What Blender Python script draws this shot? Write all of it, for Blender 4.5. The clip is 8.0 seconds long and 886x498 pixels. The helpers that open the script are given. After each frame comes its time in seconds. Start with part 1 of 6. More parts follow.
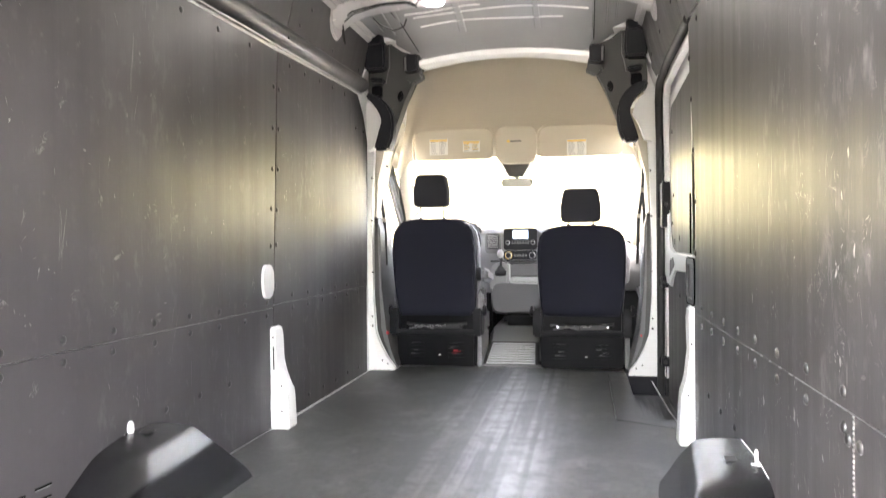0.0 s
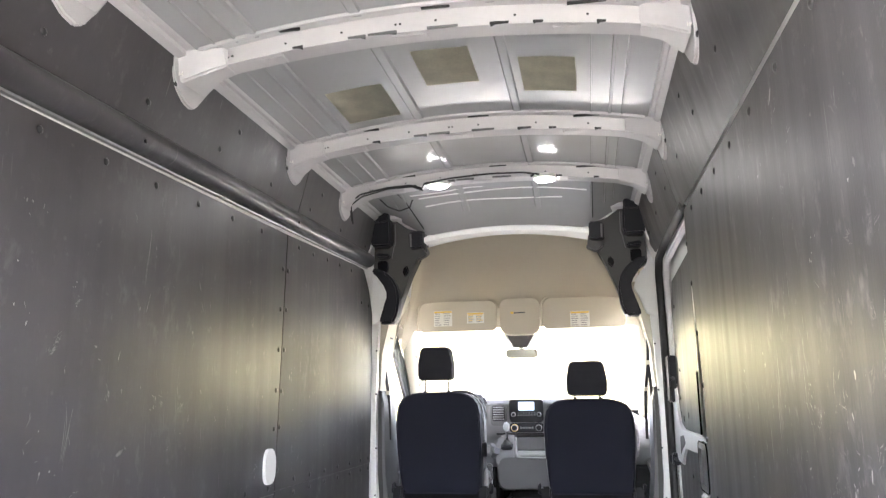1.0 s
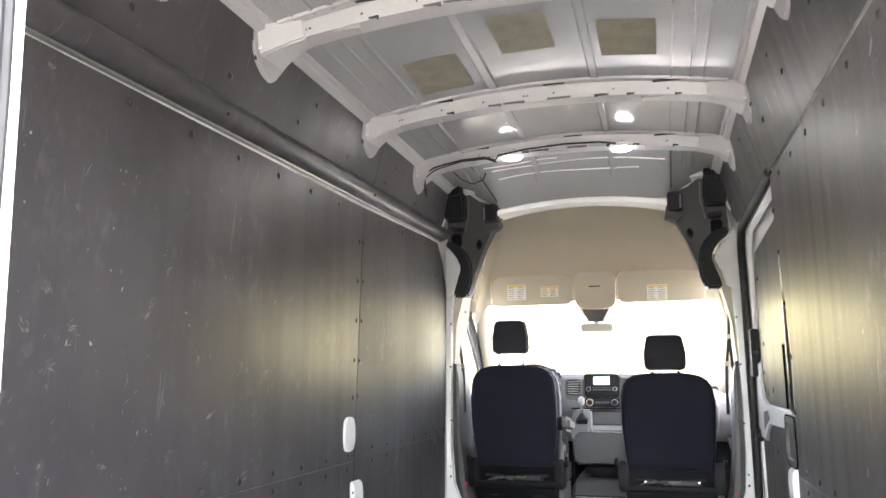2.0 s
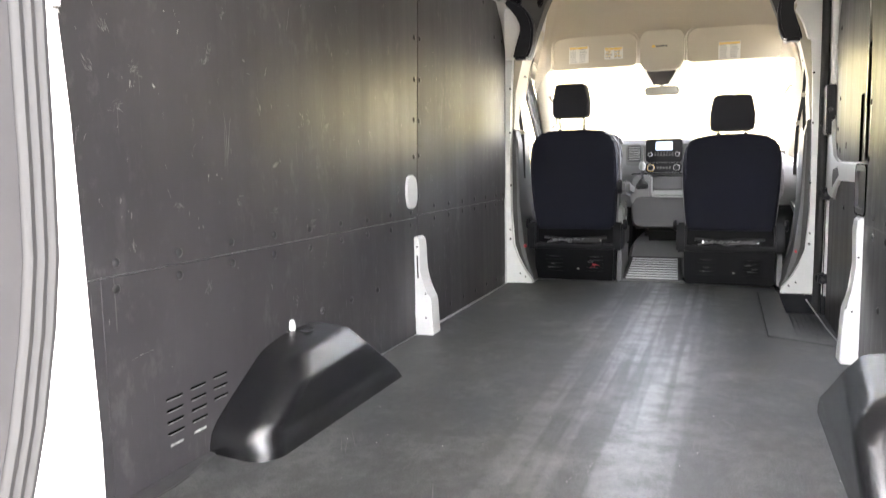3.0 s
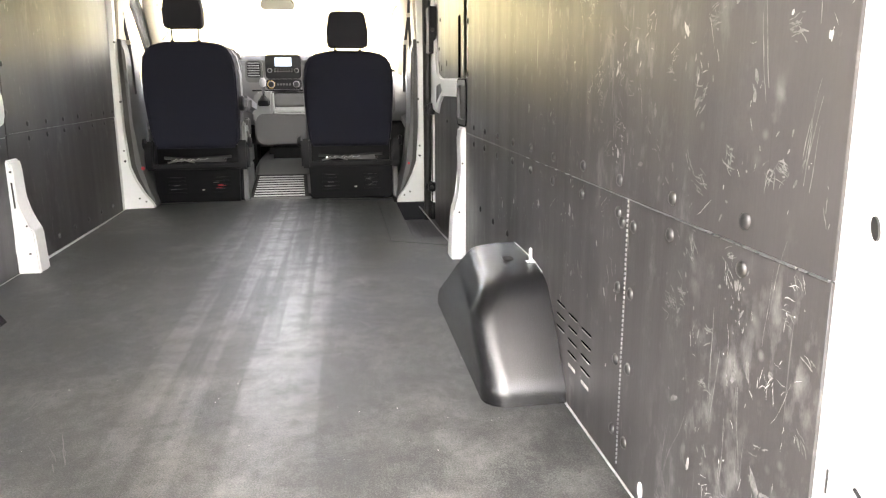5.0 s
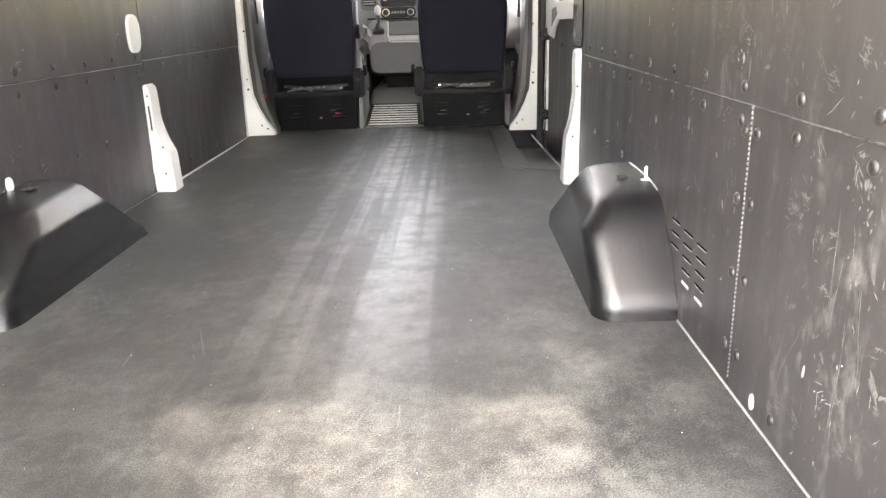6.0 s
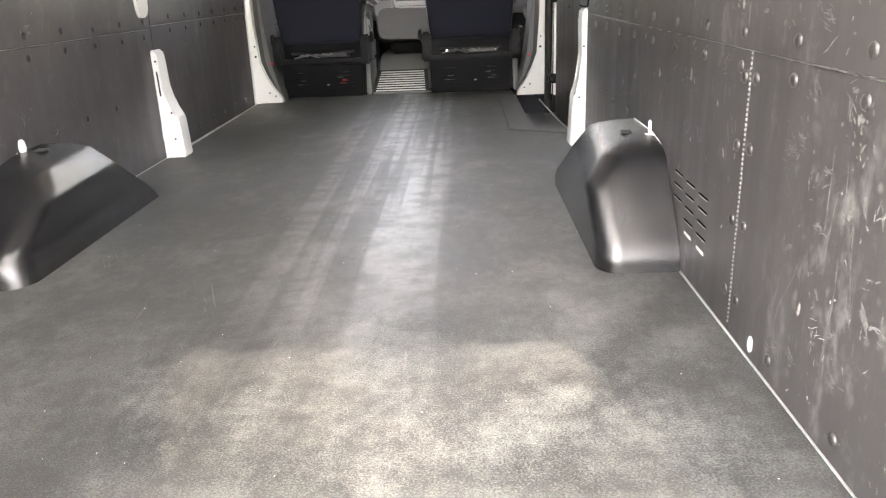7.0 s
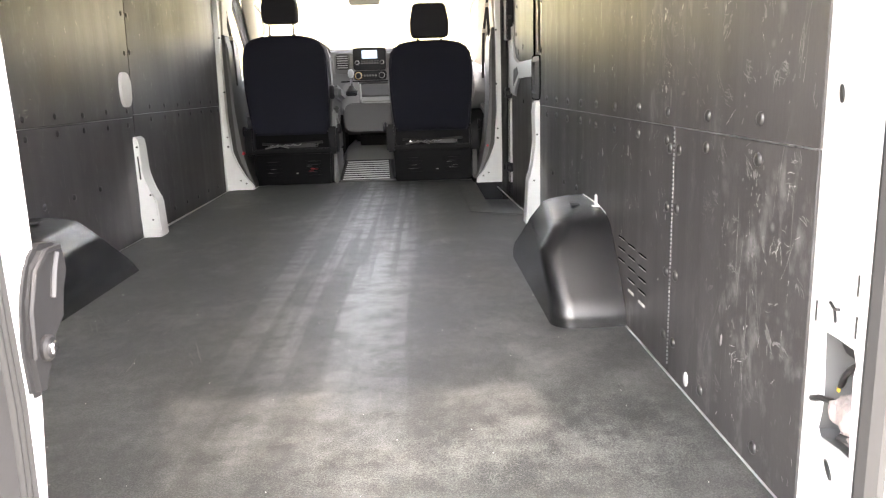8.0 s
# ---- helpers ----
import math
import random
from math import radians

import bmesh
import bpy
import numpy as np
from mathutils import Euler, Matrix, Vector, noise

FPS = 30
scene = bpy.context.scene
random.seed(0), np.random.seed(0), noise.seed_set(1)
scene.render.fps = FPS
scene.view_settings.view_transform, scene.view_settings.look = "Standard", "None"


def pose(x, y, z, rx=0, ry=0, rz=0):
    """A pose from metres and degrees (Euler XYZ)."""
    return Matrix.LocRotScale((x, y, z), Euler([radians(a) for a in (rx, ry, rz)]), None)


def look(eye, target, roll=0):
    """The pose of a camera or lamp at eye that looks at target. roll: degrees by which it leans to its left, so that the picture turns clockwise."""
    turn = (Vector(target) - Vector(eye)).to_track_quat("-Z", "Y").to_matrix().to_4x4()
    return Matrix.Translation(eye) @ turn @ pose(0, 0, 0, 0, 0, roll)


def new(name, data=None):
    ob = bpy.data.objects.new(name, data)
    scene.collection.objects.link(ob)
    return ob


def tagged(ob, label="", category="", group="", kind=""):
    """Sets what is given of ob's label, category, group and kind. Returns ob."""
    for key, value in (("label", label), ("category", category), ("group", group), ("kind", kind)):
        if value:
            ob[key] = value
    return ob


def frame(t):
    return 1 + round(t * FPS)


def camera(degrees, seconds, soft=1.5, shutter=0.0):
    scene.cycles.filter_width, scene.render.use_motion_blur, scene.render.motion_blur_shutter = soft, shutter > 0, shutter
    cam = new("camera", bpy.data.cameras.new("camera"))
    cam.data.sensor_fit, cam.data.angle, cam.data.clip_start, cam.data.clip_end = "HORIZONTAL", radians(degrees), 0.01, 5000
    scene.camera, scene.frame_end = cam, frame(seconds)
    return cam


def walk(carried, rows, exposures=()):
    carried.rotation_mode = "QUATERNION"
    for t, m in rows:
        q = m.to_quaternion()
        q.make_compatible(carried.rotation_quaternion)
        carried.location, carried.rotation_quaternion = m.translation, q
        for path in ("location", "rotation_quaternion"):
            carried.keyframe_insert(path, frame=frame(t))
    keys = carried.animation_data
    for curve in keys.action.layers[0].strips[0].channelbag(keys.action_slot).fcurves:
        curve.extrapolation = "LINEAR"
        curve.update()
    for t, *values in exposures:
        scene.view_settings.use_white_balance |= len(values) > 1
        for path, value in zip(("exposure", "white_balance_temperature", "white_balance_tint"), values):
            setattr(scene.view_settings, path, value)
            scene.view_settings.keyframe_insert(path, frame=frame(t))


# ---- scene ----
cam = camera(60.6, 8.0, soft=1.2, shutter=0.25)
PATH = [
    (0, (0.465, 0.262, 0.805), (0.099, 2.228, 0.788), -0.6),
    (0.5, (0.466, 0.234, 0.859), (0.094, 2.185, 1.093), -0.7),
    (1, (0.458, 0.23, 0.912), (0.098, 2.158, 1.301), -0.8),
    (1.2, (0.481, 0.216, 0.905), (0.106, 2.134, 1.331), -0.8),
    (2.3, (0.417, 0.244, 0.861), (-0.212, 2.13, 1.078), -0.4),
    (2.5, (0.425, 0.247, 0.839), (-0.255, 2.125, 0.939), -0.6),
    (3, (0.412, 0.257, 0.768), (-0.281, 2.119, 0.543), -1.1),
    (3.5, (0.385, 0.275, 0.738), (-0.049, 2.194, 0.381), -0.7),
    (4, (0.394, 0.275, 0.751), (0.374, 2.235, 0.354), 0.1),
    (4.2, (0.381, 0.285, 0.747), (0.538, 2.241, 0.359), 0.4),
    (5.3, (0.38, 0.288, 0.724), (0.641, 2.212, 0.246), -0.3),
    (5.5, (0.377, 0.272, 0.713), (0.528, 2.2, 0.202), -0.7),
    (6, (0.369, 0.248, 0.688), (0.338, 2.159, 0.096), -1.5),
    (6.5, (0.363, 0.252, 0.665), (0.264, 2.134, -0.003), -2.3),
    (7, (0.381, 0.209, 0.654), (0.32, 2.096, -0.005), -2.3),
    (7.5, (0.392, 0.095, 0.645), (0.383, 2.039, 0.172), -1.2),
    (8, (0.364, 0.014, 0.624), (0.413, 1.968, 0.201), -1.8),
]
EXPOSURES = [(0.0, 5.80, 6900.0, 14.0), (0.5, 5.64, 6600.0, 14.5), (1.0, 5.48, 6400.0, 14.5), (2.5, 5.40, 6650.0, 13.5), (3.0, 5.34, 6850.0, 13.5), (3.5, 5.36, 7150.0, 13.5), (4.0, 5.58, 7350.0, 13.0), (5.5, 5.44, 7400.0, 13.5), (6.0, 5.56, 7400.0, 14.0), (6.5, 5.48, 7400.0, 14.0), (7.5, 5.36, 7300.0, 14.0), (8.0, 5.0, 7200.0, 14.0)]
walk(cam, [(t, look(eye, target, roll)) for t, eye, target, roll in PATH], EXPOSURES)

# ---- light ----
SUN_ELEVATION, SUN_AZIMUTH = 63.0, 166.1
world = bpy.data.worlds.new("sky")
scene.world = world
world.use_nodes = True
sky = world.node_tree.nodes.new("ShaderNodeTexSky")
sky.sky_type, sky.sun_disc = "NISHITA", False
sky.sun_elevation, sky.sun_rotation = radians(SUN_ELEVATION), radians(SUN_AZIMUTH)
sky.air_density, sky.dust_density, sky.ozone_density = 1.0, 2.5, 0.6
back = world.node_tree.nodes["Background"]
haze = world.node_tree.nodes.new("ShaderNodeHueSaturation")  # a thin bright haze, so that the sky is pale
haze.inputs["Saturation"].default_value = 0.42
world.node_tree.links.new(sky.outputs[0], haze.inputs["Color"])
world.node_tree.links.new(haze.outputs[0], back.inputs[0])
back.inputs[1].default_value = 0.15

sun_data = bpy.data.lights.new("sun", "SUN")
sun_data.energy, sun_data.angle, sun_data.color = 0.85, radians(1.8), (1.0, 0.89, 0.83)
sun = new("sun", sun_data)
sun.matrix_world = look((1.1, -4.45, 9), (0, 0, 0))


# ---- materials ----
def mat(name, color, rough=0.5, metal=0.0, vary=0.18, scale=3.0, fine=60.0, bump=0.08, stretch=(1, 1, 1), island=False, spec=0.5, coat=0.0, patchy=0.15):
    """A painted, moulded or woven surface with variation at two scales, fine relief and uneven gloss."""
    m = bpy.data.materials.new(name)
    m.use_nodes = True
    nt = m.node_tree
    n, l = nt.nodes, nt.links
    p = n["Principled BSDF"]
    tc = n.new("ShaderNodeTexCoord")
    mp = n.new("ShaderNodeMapping")
    mp.inputs["Scale"].default_value = stretch
    l.new(tc.outputs["Object"], mp.inputs[0])
    big, small = n.new("ShaderNodeTexNoise"), n.new("ShaderNodeTexNoise")
    big.inputs["Scale"].default_value, small.inputs["Scale"].default_value = scale, fine
    big.inputs["Detail"].default_value, small.inputs["Detail"].default_value = 5, 3
    l.new(mp.outputs[0], big.inputs[0])
    l.new(mp.outputs[0], small.inputs[0])
    mix = n.new("ShaderNodeMath")
    mix.operation = "MULTIPLY_ADD"
    l.new(small.outputs[0], mix.inputs[0])
    mix.inputs[1].default_value = 0.5
    l.new(big.outputs[0], mix.inputs[2])
    ramp = n.new("ShaderNodeMapRange")
    ramp.inputs["From Min"].default_value, ramp.inputs["From Max"].default_value = 0.35, 1.15
    ramp.inputs["To Min"].default_value, ramp.inputs["To Max"].default_value = 1 - vary, 1 + vary
    l.new(mix.outputs[0], ramp.inputs[0])
    tint = n.new("ShaderNodeMix")
    tint.data_type, tint.blend_type = "RGBA", "MULTIPLY"
    tint.inputs[0].default_value = 1.0
    tint.inputs[6].default_value = (*color, 1)
    l.new(ramp.outputs[0], tint.inputs[7])
    l.new(tint.outputs[2], p.inputs["Base Color"])
    rr = n.new("ShaderNodeMapRange")
    rr.inputs["From Min"].default_value, rr.inputs["From Max"].default_value = 0.3, 0.7
    rr.inputs["To Min"].default_value, rr.inputs["To Max"].default_value = rough * (1 - patchy), min(1.0, rough * (1 + patchy))
    l.new(big.outputs[0], rr.inputs[0])
    l.new(rr.outputs[0], p.inputs["Roughness"])
    p.inputs["Metallic"].default_value = metal
    p.inputs["Specular IOR Level"].default_value = spec
    p.inputs["Coat Weight"].default_value = coat
    if bump:
        b = n.new("ShaderNodeBump")
        b.inputs["Strength"].default_value, b.inputs["Distance"].default_value = bump, 0.004
        l.new(small.outputs[0], b.inputs["Height"])
        l.new(b.outputs[0], p.inputs["Normal"])
    return m


def lining(name, wear, rough=0.4, sky_cast=1.03):
    """Black coated board: upright streaks in the gloss, scuffs, chips and scratches down to grey."""
    m = bpy.data.materials.new(name)
    m.use_nodes = True
    nt = m.node_tree
    n, l = nt.nodes, nt.links
    p = n["Principled BSDF"]
    tc = n.new("ShaderNodeTexCoord")

    def mapped(scale, turn=(0, 0, 0), at=(0, 0, 0)):
        mp = n.new("ShaderNodeMapping")
        mp.inputs["Scale"].default_value, mp.inputs["Rotation"].default_value, mp.inputs["Location"].default_value = scale, turn, at
        l.new(tc.outputs["Object"], mp.inputs[0])
        return mp.outputs[0]

    def noise_of(vec, scale, detail=4.0, rough_=0.55):
        t = n.new("ShaderNodeTexNoise")
        t.inputs["Scale"].default_value, t.inputs["Detail"].default_value, t.inputs["Roughness"].default_value = scale, detail, rough_
        l.new(vec, t.inputs[0])
        return t.outputs[0]

    def band(v, lo, hi, a=0.0, b=1.0):
        r = n.new("ShaderNodeMapRange")
        r.inputs["From Min"].default_value, r.inputs["From Max"].default_value = lo, hi
        r.inputs["To Min"].default_value, r.inputs["To Max"].default_value = a, b
        l.new(v, r.inputs[0])
        return r.outputs[0]

    def calc(op, a, b):
        c = n.new("ShaderNodeMath")
        c.operation = op
        for k, v in enumerate((a, b)):
            if isinstance(v, (int, float)):
                c.inputs[k].default_value = v
            else:
                l.new(v, c.inputs[k])
        return c.outputs[0]

    streak = noise_of(mapped((1, 13, 0.3)), 1.0, 5.0, 0.55)
    wave = noise_of(mapped((0.2, 3.6, 0.22), at=(0, 1.7, 0)), 1.0, 2.0, 0.45)  # the board stands in slow upright waves
    grain = noise_of(mapped((1, 1, 1)), 110, 2.0)
    patch = noise_of(mapped((1, 1, 1)), 2.2, 5.0)
    where = band(noise_of(mapped((1, 1, 1), at=(3, 1, 7)), 1.5, 4.0), 0.42, 0.68)
    # long thin scratches in several directions
    lines = None
    for k, (turn, sc, lo) in enumerate((((0.25, 0, 0), (1, 70, 5), 0.735), ((1.05, 0, 0), (1, 60, 6), 0.745), ((-0.5, 0, 0), (1, 90, 7), 0.74), ((0.05, 0, 0), (1, 110, 4.5), 0.73))):
        s = band(noise_of(mapped(sc, turn, (k * 3.1, 0, k)), 1.0, 1.5), lo, lo + 0.03)
        lines = s if lines is None else calc("MAXIMUM", lines, s)
    lines = calc("MULTIPLY", lines, where)
    # round scuffs and chips
    vor = n.new("ShaderNodeTexVoronoi")
    vor.inputs["Scale"].default_value = 16
    l.new(mapped((1, 1, 1.0)), vor.inputs[0])
    chips = calc("MULTIPLY", band(vor.outputs["Distance"], 0.14, 0.05), band(noise_of(mapped((1, 1, 1), at=(9, 9, 2)), 7, 3.0), 0.52, 0.66))
    scuff = calc("MULTIPLY", band(noise_of(mapped((1, 22, 15), (0.5, 0, 0)), 1.0, 8.0, 0.72), 0.56, 0.76), where)
    smear = calc("MULTIPLY", band(noise_of(mapped((1, 26, 18), (-0.4, 0, 0), (2, 2, 5)), 1.0, 7.0, 0.65), 0.61, 0.74), band(noise_of(mapped((1, 1, 1), at=(6, 3, 1)), 2.6, 3.0), 0.45, 0.62))
    scuff = calc("MAXIMUM", scuff, calc("MULTIPLY", smear, 0.9))
    smudge = calc("MULTIPLY", band(noise_of(mapped((1, 1.5, 0.8), (0.3, 0, 0), at=(4, 8, 3)), 13, 5.0, 0.62), 0.55, 0.78), band(noise_of(mapped((1, 1, 1), at=(1, 5, 8)), 2.4, 2.0), 0.45, 0.60))
    scuff = calc("MAXIMUM", scuff, calc("MULTIPLY", smudge, 0.85))
    # soft pale bruises, most of them near the rear doors
    spot = n.new("ShaderNodeTexVoronoi")
    spot.inputs["Scale"].default_value, spot.inputs["Randomness"].default_value = 11, 1.0
    warp = n.new("ShaderNodeVectorMath")
    warp.operation = "ADD"
    l.new(mapped((1, 1.25, 0.8), (0.4, 0, 0), (5, 5, 5)), warp.inputs[0])
    wob = n.new("ShaderNodeTexNoise")
    wob.inputs["Scale"].default_value, wob.inputs["Detail"].default_value = 30, 3
    l.new(tc.outputs["Object"], wob.inputs[0])
    half = n.new("ShaderNodeVectorMath")
    half.operation = "SCALE"
    half.inputs["Scale"].default_value = 0.06
    l.new(wob.outputs["Color"], half.inputs[0])
    l.new(half.outputs[0], warp.inputs[1])
    l.new(warp.outputs[0], spot.inputs[0])
    sep = n.new("ShaderNodeSeparateXYZ")
    l.new(tc.outputs["Object"], sep.inputs[0])
    bruise = calc("MULTIPLY", band(spot.outputs["Distance"], 0.26, 0.04), band(noise_of(mapped((1, 1, 1), at=(2, 7, 7)), 8, 2.0), 0.50, 0.66))
    bruise = calc("MULTIPLY", bruise, band(sep.outputs[1], 2.4, 1.35, 0.15, 1.0))
    scuff = calc("MAXIMUM", scuff, calc("MULTIPLY", bruise, 0.5))
    marks = calc("MULTIPLY", calc("MAXIMUM", calc("MAXIMUM", lines, calc("MULTIPLY", chips, 0.35)), calc("MULTIPLY", scuff, 0.8)), wear)
    base = n.new("ShaderNodeMix")
    base.data_type = "RGBA"
    l.new(band(patch, 0.3, 0.7), base.inputs[0])
    # extra blue puts the violet sky light on the wall into the base
    base.inputs[6].default_value, base.inputs[7].default_value = (0.042, 0.039, 0.039 * sky_cast, 1), (0.067, 0.0625, 0.0615 * sky_cast, 1)
    worn = n.new("ShaderNodeMix")
    worn.data_type = "RGBA"
    l.new(marks, worn.inputs[0])
    l.new(base.outputs[2], worn.inputs[6])
    worn.inputs[7].default_value = (0.44, 0.43, 0.415, 1)
    l.new(worn.outputs[2], p.inputs["Base Color"])
    gl = calc("ADD", band(streak, 0.3, 0.7, rough - 0.04, rough + 0.05), calc("MULTIPLY", marks, 0.2))
    l.new(gl, p.inputs["Roughness"])
    p.inputs["Specular IOR Level"].default_value = 0.47
    bump = n.new("ShaderNodeBump")
    bump.inputs["Strength"].default_value, bump.inputs["Distance"].default_value = 1.0, 0.010
    l.new(calc("ADD", calc("ADD", wave, calc("MULTIPLY", streak, 0.10)), calc("MULTIPLY", grain, 0.012)), bump.inputs["Height"])
    l.new(bump.outputs[0], p.inputs["Normal"])
    return m


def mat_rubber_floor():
    """Black rubber mat: worn dusty lengthwise streaks, cloudy patches, aisle sheen put into colour."""
    m = bpy.data.materials.new("rubber_mat")
    m.use_nodes = True
    nt = m.node_tree
    n, l = nt.nodes, nt.links
    p = n["Principled BSDF"]
    tc = n.new("ShaderNodeTexCoord")

    def tex(scale, sc, detail=5.0, at=(0, 0, 0), rough_=0.6):
        mp = n.new("ShaderNodeMapping")
        mp.inputs["Scale"].default_value, mp.inputs["Location"].default_value = sc, at
        l.new(tc.outputs["Object"], mp.inputs[0])
        t = n.new("ShaderNodeTexNoise")
        t.inputs["Scale"].default_value, t.inputs["Detail"].default_value, t.inputs["Roughness"].default_value = scale, detail, rough_
        l.new(mp.outputs[0], t.inputs[0])
        return t.outputs[0]

    def band(v, lo, hi, a=0.0, b=1.0):
        r = n.new("ShaderNodeMapRange")
        r.inputs["From Min"].default_value, r.inputs["From Max"].default_value = lo, hi
        r.inputs["To Min"].default_value, r.inputs["To Max"].default_value = a, b
        l.new(v, r.inputs[0])
        return r.outputs[0]

    def calc(op, a, b):
        c = n.new("ShaderNodeMath")
        c.operation = op
        for k, v in enumerate((a, b)):
            if isinstance(v, (int, float)):
                c.inputs[k].default_value = v
            else:
                l.new(v, c.inputs[k])
        return c.outputs[0]

    cloud = tex(2.3, (1, 0.8, 1), 8.0)
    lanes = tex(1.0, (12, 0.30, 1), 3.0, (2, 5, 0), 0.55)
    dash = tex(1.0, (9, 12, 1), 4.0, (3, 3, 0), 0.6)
    blot = tex(7.0, (1.3, 1.0, 1), 6.0, (4, 1, 0))
    grain = tex(270, (1, 1, 1), 3.0, (0, 0, 0), 0.7)
    specks = tex(60, (1, 1, 1), 2.0, (1, 7, 3))
    scrape = tex(1.0, (26, 5, 1), 3.0, (7, 2, 0))
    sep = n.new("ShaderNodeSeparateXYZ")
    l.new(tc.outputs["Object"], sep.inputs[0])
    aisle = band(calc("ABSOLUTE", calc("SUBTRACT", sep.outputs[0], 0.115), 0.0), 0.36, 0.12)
    dust_sheen = calc("MULTIPLY", band(cloud, 0.36, 0.66), band(blot, 0.36, 0.62, 0.1, 1.1))
    # aisle streaks: worn lanes plus windscreen sheen in the colour, fading rearwards
    dust_sheen = calc("ADD", calc("MULTIPLY", dust_sheen, 0.7), calc("MULTIPLY", calc("MULTIPLY", band(lanes, 0.45, 0.58), calc("MULTIPLY", aisle, band(sep.outputs[1], 1.5, 2.3, 0.2, 1.0))), 0.35))
    dust_sheen = calc("ADD", dust_sheen, calc("MULTIPLY", calc("MULTIPLY", band(scrape, 0.62, 0.74), band(cloud, 0.45, 0.6)), 0.3))
    dust_sheen = calc("ADD", dust_sheen, calc("MULTIPLY", band(specks, 0.70, 0.78), 0.4))
    mottle = tex(34, (1, 0.8, 1), 6.0, (5, 9, 0), 0.75)
    dust_sheen = calc("ADD", dust_sheen, band(grain, 0.34, 0.66, -0.42, 0.42))
    dust_sheen = calc("ADD", dust_sheen, band(mottle, 0.3, 0.7, -0.28, 0.28))
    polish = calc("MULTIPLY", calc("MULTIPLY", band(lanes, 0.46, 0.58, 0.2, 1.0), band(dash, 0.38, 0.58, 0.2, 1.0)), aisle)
    mix = n.new("ShaderNodeMix")
    mix.data_type = "RGBA"
    l.new(dust_sheen, mix.inputs[0])
    mix.inputs[6].default_value, mix.inputs[7].default_value = (0.0210, 0.0220, 0.0214, 1), (0.160, 0.162, 0.154, 1)
    l.new(mix.outputs[2], p.inputs["Base Color"])
    l.new(calc("MAXIMUM", 0.31, calc("ADD", calc("SUBTRACT", 0.50, calc("MULTIPLY", polish, 0.26)), calc("MULTIPLY", dust_sheen, 0.1))), p.inputs["Roughness"])
    p.inputs["Specular IOR Level"].default_value = 0.85
    bump = n.new("ShaderNodeBump")
    bump.inputs["Strength"].default_value, bump.inputs["Distance"].default_value = 0.35, 0.003
    l.new(calc("ADD", calc("MULTIPLY", grain, 0.7), calc("ADD", calc("MULTIPLY", lanes, 0.35), calc("MULTIPLY", blot, 0.3))), bump.inputs["Height"])
    l.new(bump.outputs[0], p.inputs["Normal"])
    return m


def mat_glass(name, tint=(1, 1, 1)):
    m = bpy.data.materials.new(name)
    m.use_nodes = True
    p = m.node_tree.nodes["Principled BSDF"]
    p.inputs["Base Color"].default_value = (*tint, 1)
    p.inputs["Roughness"].default_value = 0.02
    p.inputs["Transmission Weight"].default_value = 1.0
    p.inputs["IOR"].default_value = 1.05
    return m


def mat_glow(name, color, strength):
    m = bpy.data.materials.new(name)
    m.use_nodes = True
    p = m.node_tree.nodes["Principled BSDF"]
    p.inputs["Base Color"].default_value = (*color, 1)
    p.inputs["Emission Color"].default_value = (*color, 1)
    p.inputs["Emission Strength"].default_value = strength
    return m


# one board, bluer on the left: the sky's cast is in the colour
LINING = lining("black_lining", 0.2, 0.36, 1.06)
LINING_FRONT = lining("matt_black_lining", 0.3, 0.47)
LINING_WORN = lining("scratched_black_lining", 0.58, 0.41, 1.0)
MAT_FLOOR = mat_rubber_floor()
WHITE = mat("white_body_paint", (0.8, 0.8, 0.79), 0.35, vary=0.05, scale=2, bump=0.03)
ROOF = mat("roof_primer_paint", (0.40, 0.40, 0.40), 0.17, vary=0.08, scale=1.6, fine=5, bump=0.3, spec=0.6)
RIB = mat("rib_white_paint", (0.47, 0.46, 0.46), 0.4, vary=0.06, bump=0.03)
BLACK = mat("black_moulded_plastic", (0.008, 0.008, 0.0105), 0.5, vary=0.2, fine=320, bump=0.25, spec=0.22)
PLATE = mat("bracket_plate_plastic", (0.045, 0.0445, 0.043), 0.4, vary=0.2, fine=320, bump=0.2, spec=0.3)
PEDESTAL = mat("black_seat_base_paint", (0.0022, 0.0022, 0.003), 0.5, vary=0.3, bump=0.1, spec=0.1)
SEATPLASTIC = mat("black_seat_plastic", (0.0045, 0.0045, 0.006), 0.5, vary=0.2, fine=320, bump=0.2, spec=0.18)
COVER = mat("wheel_cover_plastic", (0.009, 0.009, 0.0098), 0.25, vary=0.15, scale=2.5, fine=230, bump=0.3, spec=0.85, patchy=0.02)
VOID = mat("dark_hollow", (0.003, 0.003, 0.003), 0.9, vary=0.2, bump=0, spec=0.0)
PEELED = mat("chipped_white_edge", (0.5, 0.49, 0.47), 0.5, vary=0.6, scale=60, fine=200)
RUBBER = mat("black_rubber_seal", (0.02, 0.02, 0.02), 0.6, vary=0.2)
LATCHGREY = mat("dark_grey_latch_plastic", (0.018, 0.0177, 0.0187), 0.5, vary=0.1, spec=0.2)
SKIN = mat("grey_door_skin", (0.028, 0.027, 0.028), 0.5, vary=0.05)
SEALGREY = mat("grey_rubber_seal", (0.012, 0.0117, 0.012), 0.7, vary=0.2)
FABRIC = mat("dark_seat_fabric", (0.016, 0.0168, 0.026), 0.9, vary=0.3, fine=400, bump=0.5, spec=0.2)
HEADCLOTH = mat("dark_headrest_fabric", (0.026, 0.026, 0.031), 0.9, vary=0.25, fine=400, bump=0.4, spec=0.2)
